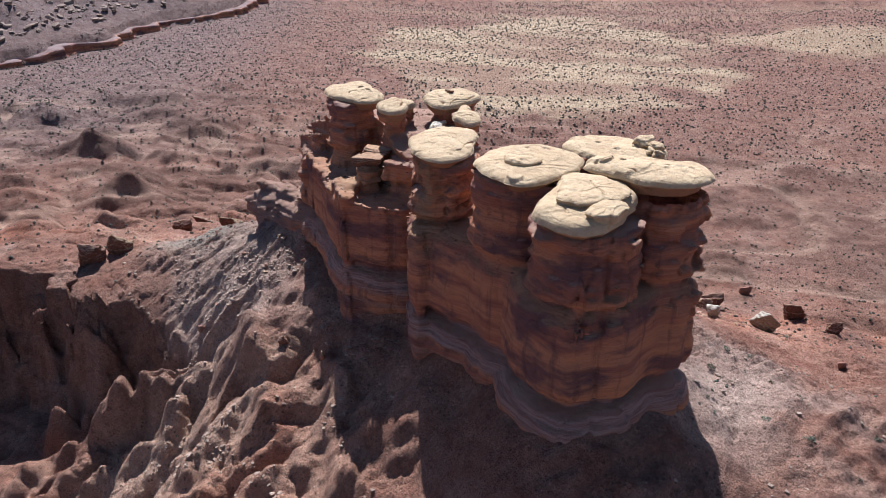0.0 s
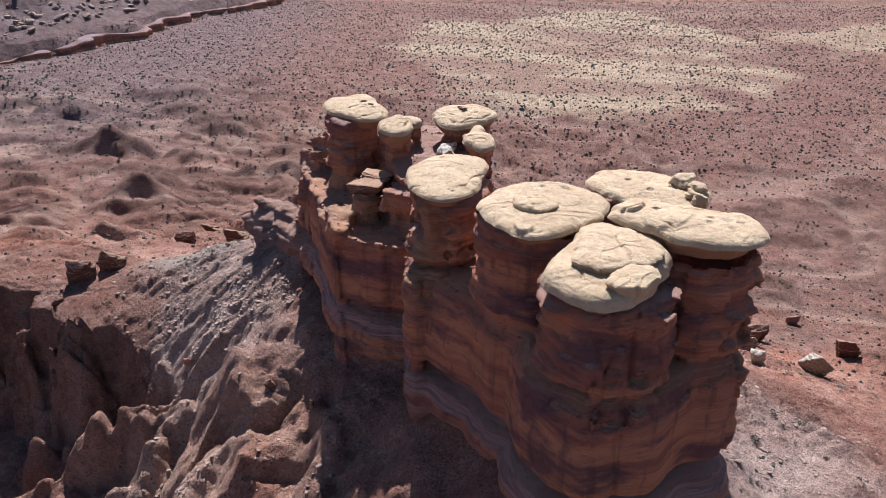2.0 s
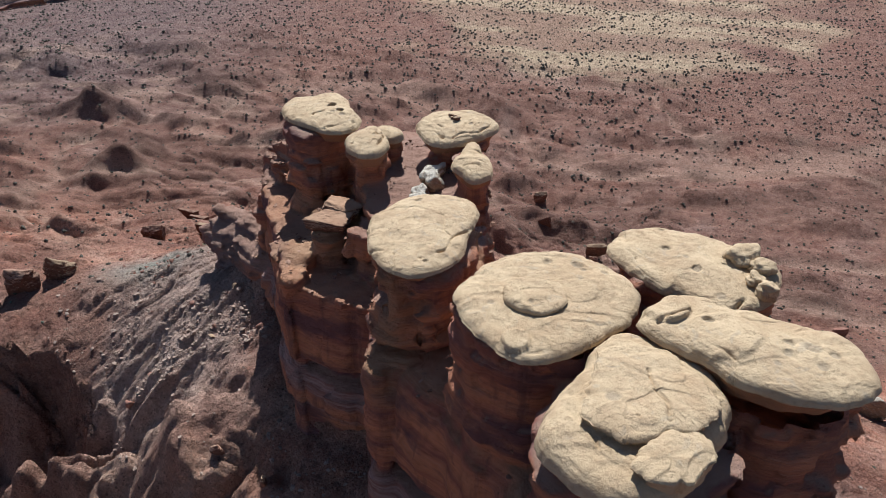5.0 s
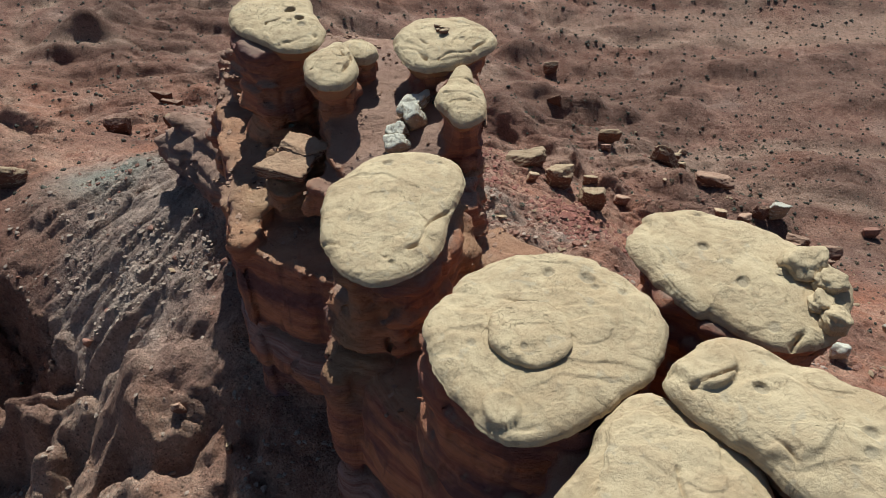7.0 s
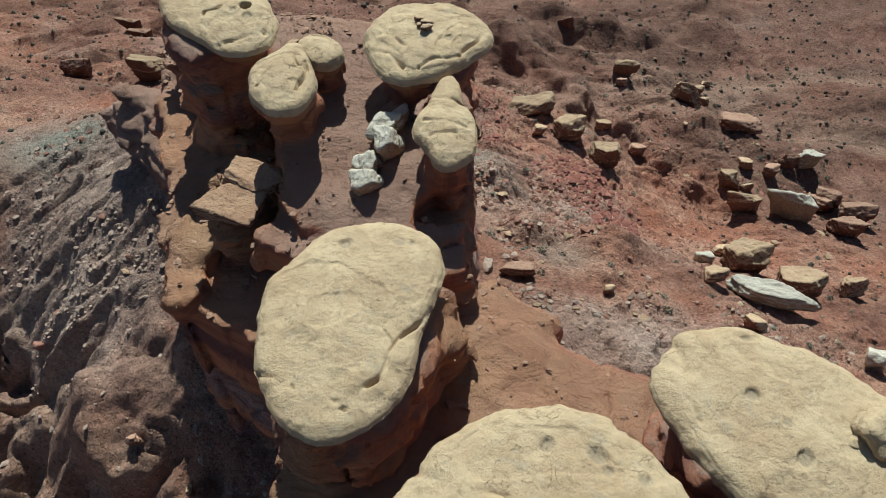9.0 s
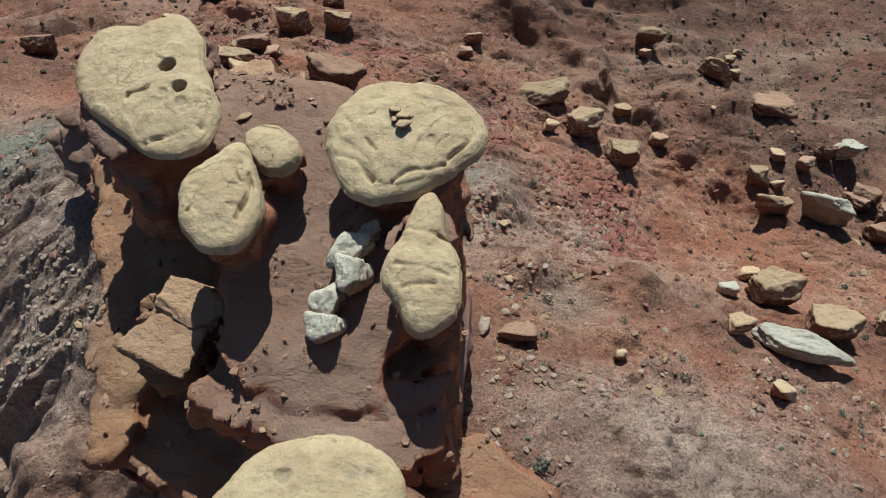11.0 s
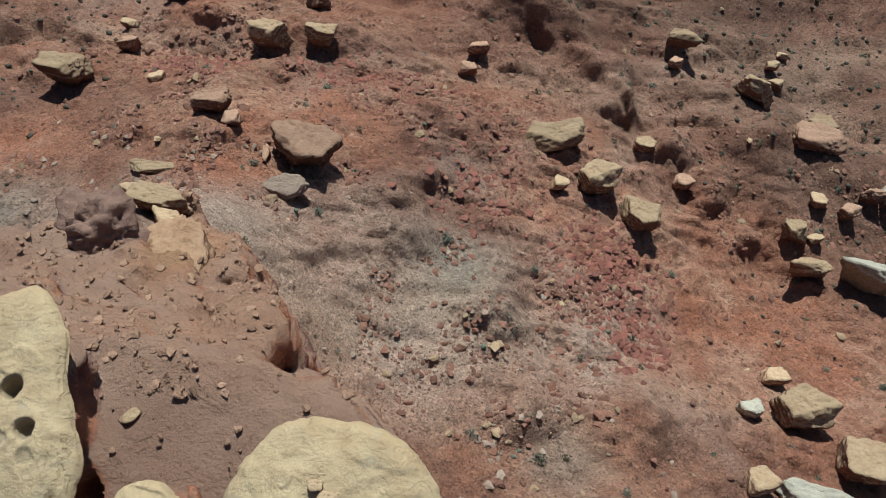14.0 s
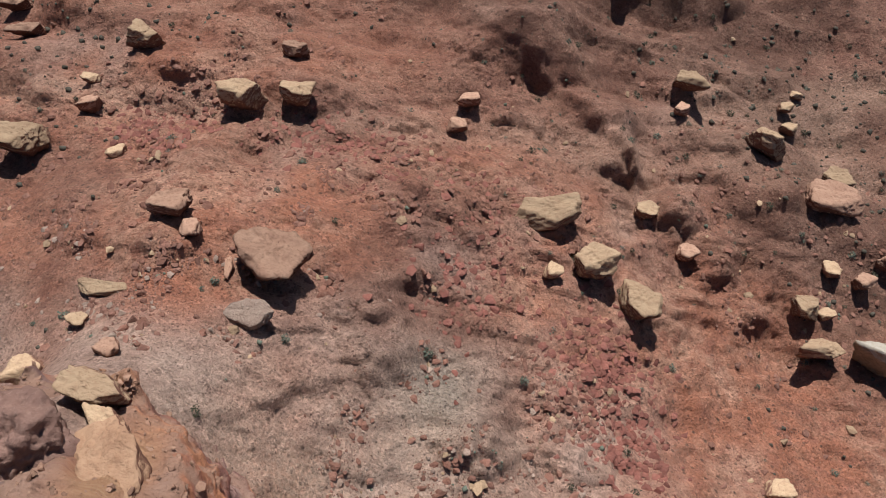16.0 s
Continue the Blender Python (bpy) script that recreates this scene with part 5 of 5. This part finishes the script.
# ---- rubble: broken stone too many to count ----
def scatter(name, points, sizes, shapes, mat, label, category, flat=0.55, seed=0, sink=0.25, level=None):
    rng = np.random.default_rng(seed)
    verts, faces, base = [], [], 0
    order = rng.integers(0, len(shapes), len(points))
    z = ground_height(points[:, 0], points[:, 1])
    fall = np.abs(ground_height(points[:, 0] + 0.4, points[:, 1]) - z) + np.abs(ground_height(points[:, 0], points[:, 1] + 0.4) - z)
    order[fall > 0.55] = -1                    # none cling to steep faces
    if level is not None:
        z, order = level, rng.integers(0, len(shapes), len(points))
    for s, (v, f) in enumerate(shapes):
        pick = np.nonzero(order == s)[0]
        if not len(pick):
            continue
        a = rng.uniform(0, 2 * math.pi, len(pick))
        stretch = np.stack([rng.uniform(0.7, 1.3, len(pick)), rng.uniform(0.6, 1.1, len(pick)), rng.uniform(0.6, 1.3, len(pick)) * flat], -1)
        w = v[None] * (sizes[pick][:, None] * stretch)[:, None, :]
        tip = rng.normal(0, 0.22, len(pick))[:, None]
        w[:, :, 2] = w[:, :, 2] + tip * w[:, :, 0]
        c, sn = np.cos(a)[:, None], np.sin(a)[:, None]
        x, y = w[:, :, 0] * c - w[:, :, 1] * sn, w[:, :, 0] * sn + w[:, :, 1] * c
        w = np.stack([x + points[pick, 0][:, None], y + points[pick, 1][:, None], w[:, :, 2] + (z[pick] + sizes[pick] * flat * (0.5 - sink) * 0.8)[:, None]], -1)
        verts.append(w.reshape(-1, 3))
        faces.append((f[None] + base + (np.arange(len(pick)) * len(v))[:, None, None]).reshape(-1, f.shape[1]))
        base += w.shape[0] * w.shape[1]
    me = mesh_of(name, np.concatenate(verts), np.concatenate(faces), mat)
    me.polygons.foreach_set("use_smooth", np.zeros(len(me.polygons), bool))
    return thing(name, me, label, category, kind="stuff")


def pebble(seed):
    v, f = chunk(seed, (1, 1, 1), 1, 9, 0.0)
    return v, np.array(f)


PEBBLES = [pebble(100 + s) for s in range(7)]


def strewn(rng, n, cx, cy, rx, ry):
    return np.stack([rng.normal(cx, rx, n), rng.normal(cy, ry, n)], -1)


rng = np.random.default_rng(5)


def off_butte(p):
    drift = vnoise(p[:, 0] / 3.5, p[:, 1] / 3.0, 4.0) + 0.6 * vnoise(p[:, 0] / 9, p[:, 1] / 9, 1.0)
    p = p[rng.random(len(p)) < 0.05 + 0.95 * smooth(0.0, 0.6, drift)]
    return p[(ring_distance(MASSES[0][0], p[:, 0], p[:, 1]) > 1.0) & (ring_distance(MASSES[1][0], p[:, 0], p[:, 1]) > 1.0)]


p = off_butte(np.concatenate([strewn(rng, 34000, 8, 114, 20, 13), strewn(rng, 22000, -20, 125, 14, 11), strewn(rng, 6000, 25, 98, 12, 11), strewn(rng, 9000, 30, 132, 16, 16), strewn(rng, 4000, -10, 108, 10, 5)]))
scatter("rubble", p, 0.09 + 0.65 * rng.random(len(p)) ** 10, PEBBLES, RED, "loose red shale rubble strewn over the slope", "rubble", 0.5, 1)
p = np.concatenate([strewn(rng, 520, 14.5, 113.0, 2.6, 2.8), strewn(rng, 320, 16.5, 106.5, 2.0, 1.8), strewn(rng, 300, -27.5, 128.5, 2.2, 1.5), strewn(rng, 260, -12, 130, 5, 2), strewn(rng, 200, 2, 119, 2.4, 4), strewn(rng, 160, 0, 128, 5, 3)])
scatter("shale_slabs", p, 0.25 + 0.6 * rng.random(len(p)) ** 2, PEBBLES, SHALE, "heaps of broken dark red shale slabs", "rubble", 0.3, 2, 0.1)
p = off_butte(np.concatenate([strewn(rng, 9000, 17, 86, 9, 8), strewn(rng, 3500, -10, 107, 11, 5), strewn(rng, 4000, 28, 66, 10, 11), strewn(rng, 16000, -26, 86, 9, 11), strewn(rng, 9000, -26, 66, 11, 8)]))
scatter("talus_stones", p, 0.08 + 0.55 * rng.random(len(p)) ** 10, PEBBLES, GREY_STONE, "grey and buff talus stones below the cliff", "rubble", 0.5, 3)
p = off_butte(np.concatenate([strewn(rng, 900, 18, 112, 22, 16), strewn(rng, 250, -15, 118, 14, 10), strewn(rng, 250, 17, 88, 6, 6)]))
scatter("pale_stones", p, 0.2 + 0.7 * rng.random(len(p)) ** 3, PEBBLES, BUFF, "scattered buff sandstone pieces", "rubble", 0.55, 4)
p = np.concatenate([np.stack([rng.uniform(-16, 21, 9000), rng.uniform(50, 96, 9000)], -1), np.stack([rng.uniform(-20, -4, 4500), rng.uniform(91, 104, 4500)], -1)])
solid = body[np.round((p[:, 0] - bx[0]) / STEP).astype(int), np.round((p[:, 1] - by[0]) / STEP).astype(int)] < 0
level = bz[len(bz) - 1 - np.argmax(solid[:, ::-1], axis=1)] + 0.1
keep = solid.any(1) & (level > np.where(p[:, 1] > 92, 19.0, 27.2)) & (level < 33.7)
p, level = p[keep], level[keep]
scatter("ledge_stones", p, 0.06 + 0.4 * rng.random(len(p)) ** 7, PEBBLES, BROWN, "loose brown stones on the butte's top and ledges", "rubble", 0.5, 8, level=level)
p = np.stack([rng.uniform(-330, -120, 4500), rng.uniform(260, 520, 4500)], -1)
p = p[(0.375 * (p[:, 1] - 340) - 0.927 * (p[:, 0] + 168)) > 8]
scatter("mesa_talus", p, 0.8 + 3.2 * rng.random(len(p)) ** 2.5, PEBBLES, GREY_STONE, "grey boulder talus on the far mesa slope", "rubble", 0.6, 6)


# ---- shrubs ----
def bush(seed, leaves, twigs):
    """A low desert shrub about one metre wide: twigs from one root and small leaf clumps over them."""
    r = np.random.default_rng(seed)
    lv, lf = [], []
    for k in range(leaves):
        a, e = r.uniform(0, 2 * math.pi), math.acos(r.uniform(0.05, 1))
        rad = r.uniform(0.55, 1.0) * (0.42 + 0.08 * math.sin(3 * a + seed))
        c = np.array([math.cos(a) * math.sin(e) * rad, math.sin(a) * math.sin(e) * rad, 0.10 + math.cos(e) * rad * 0.75])
        q = r.normal(size=(3, 3))
        q = q / np.linalg.norm(q, axis=1)[:, None] * r.uniform(0.05, 0.11)
        base = len(lv)
        lv += [c + q[0], c + q[1], c + q[2], c - q[0] * 0.8]
        lf += [[base, base + 1, base + 2], [base + 1, base + 3, base + 2]]
    tv, tf = [], []
    for k in range(twigs):
        a, e = r.uniform(0, 2 * math.pi), r.uniform(0.2, 1.3)
        tip = np.array([math.cos(a) * math.sin(e), math.sin(a) * math.sin(e), math.cos(e)]) * r.uniform(0.35, 0.5)
        base = len(tv)
        tv += [[0.018, 0, -0.05], [-0.012, 0.015, -0.05], [-0.012, -0.015, -0.05], tip]
        tf += [[base, base + 1, base + 3], [base + 1, base + 2, base + 3], [base + 2, base, base + 3]]
    return lv, lf, tv, tf


def shrub(seed, mat, leaves, twigs, label):
    lv, lf, tv, tf = bush(seed, leaves, twigs)
    root = thing("shrub", None, label, "shrub", "desert shrubs")
    part("foliage", mesh_of("foliage", lv, lf, mat), root)
    part("twig_tangle", mesh_of("twig_tangle", tv, tf, DRY), root, "thin grey twigs")
    return root


KINDS = [shrub(1, SAGE, 90, 14, "low grey-green sagebrush on red soil"), shrub(2, SAGE, 70, 18, "low grey-green sagebrush on red soil"), shrub(3, OLIVE, 90, 12, "small dark olive desert shrub"),
         shrub(4, OLIVE, 80, 12, "small dark olive desert shrub"), shrub(5, SAGE, 26, 40, "thin half-dry twiggy desert shrub")]


def set_shrub(ob, x, y, size, z=None):
    m = pose(x, y, float(ground_height(x, y)) - 0.04 if z is None else z, 0, 0, (x * 77 + y * 31) % 360)
    ob.scale = (size, size, size * 0.85)
    return m


spots = []
while len(spots) < 270:
    x, y = rng.uniform(-48, 56), rng.uniform(86, 165)
    keep = 0.35 + 0.6 * (x > 5) * (y > 118) + 0.25 * (x > 8)
    if rng.random() < keep and not (-18 < x < 6 and y < 98) and not (-48 < x < -20 and y < 100):
        spots.append((x, y))
spots += [(rng.uniform(24, 46), rng.uniform(50, 82)) for k in range(26)]
for k, (x, y) in enumerate(spots):
    ob = KINDS[int(rng.integers(0, 5))]
    size = 0.5 + 0.75 * rng.random() ** 1.6
    m = set_shrub(ob, x, y, size)
    if k < 5:
        ob = KINDS[k]
        m = set_shrub(ob, x, y, size)
        ob.matrix_basis = m @ Matrix.Diagonal((*ob.scale, 1))
    else:
        copy_thing(ob, m)
for x, y, z, size, n in [(0.4, 84.4, 33.1, 1.5, 4), (-7.0, 80.2, 31.5, 0.6, 2), (-8.6, 82.6, 32.0, 0.5, 0), (9.2, 80.5, None, 1.5, 0), (10.2, 78.6, None, 1.1, 4), (4.8, 95.3, None, 1.6, 4), (0.6, 110.6, None, 1.3, 0)]:
    copy_thing(KINDS[n], set_shrub(KINDS[n], x, y, size, z))


def far_shrubs(name, pts, sizes, mat, label, seed):
    r = np.random.default_rng(seed)
    z = ground_height(pts[:, 0], pts[:, 1])
    shape = np.array([[0, 0, 0.62], [0.5, 0.05, 0.22], [0.1, 0.48, 0.3], [-0.5, 0.08, 0.25], [-0.05, -0.5, 0.2], [0.25, 0.2, 0.55], [-0.25, -0.15, 0.5], [0.3, -0.3, 0.0], [-0.35, 0.3, 0.0]])
    tri = np.array([[1, 2, 5], [2, 0, 5], [5, 0, 1], [2, 3, 0], [3, 6, 0], [3, 4, 6], [4, 0, 6], [4, 1, 0], [1, 4, 7], [3, 2, 8], [4, 3, 8], [2, 1, 7]])
    a = r.uniform(0, 2 * math.pi, len(pts))
    w = shape[None] * (1 + r.normal(0, 0.16, (len(pts), len(shape), 3))) * sizes[:, None, None]
    x, y = w[:, :, 0] * np.cos(a)[:, None] - w[:, :, 1] * np.sin(a)[:, None], w[:, :, 0] * np.sin(a)[:, None] + w[:, :, 1] * np.cos(a)[:, None]
    v = np.stack([x + pts[:, 0][:, None], y + pts[:, 1][:, None], w[:, :, 2] + z[:, None] - 0.05], -1).reshape(-1, 3)
    f = (tri[None] + (np.arange(len(pts)) * len(shape))[:, None, None]).reshape(-1, 3)
    me = mesh_of(name, v, f, mat)
    return thing(name, me, label, "shrubs", kind="stuff")


n = 130000
p = np.stack([rng.uniform(-330, 330, n), rng.uniform(100, 620, n)], -1)
open_land = smooth(15, -15, ring_distance(STRAW, p[:, 0], p[:, 1]))
dense = 0.36 + 0.15 * smooth(-0.2, 0.4, fbm(p[:, 0] / 40, p[:, 1] / 30, 15.0, 3)) + 0.22 * open_land * smooth(-0.1, 0.4, fbm(p[:, 0] / 60, p[:, 1] / 13, 12.0, 4))
dense = dense * smooth(20, 60, np.abs(p[:, 0]) + 1.2 * np.maximum(0, p[:, 1] - 130))
mesa_edge = 0.375 * (p[:, 1] - 340) - 0.927 * (p[:, 0] + 168)
p = p[(rng.random(n) < dense) & (mesa_edge < 0) & (np.abs(p[:, 0]) < 60 + 0.62 * p[:, 1])]
far_shrubs("desert_scrub", p, (0.35 + 0.66 * rng.random(len(p)) ** 1.8) * (0.78 + 0.4 * smooth(160, 280, p[:, 1])), SCRUB, "countless small dark shrubs across the desert flats", 9)
p = np.stack([rng.uniform(-55, 75, 1300), rng.uniform(48, 165, 1300)], -1)
p = off_butte(p)
p = p[~((p[:, 0] > -30) & (p[:, 0] < 6) & (p[:, 1] < 100))]
far_shrubs("grass_tufts", p, 0.18 + 0.3 * rng.random(len(p)) ** 2, SAGE, "small grey-green tufts and weeds between the stones", 10)
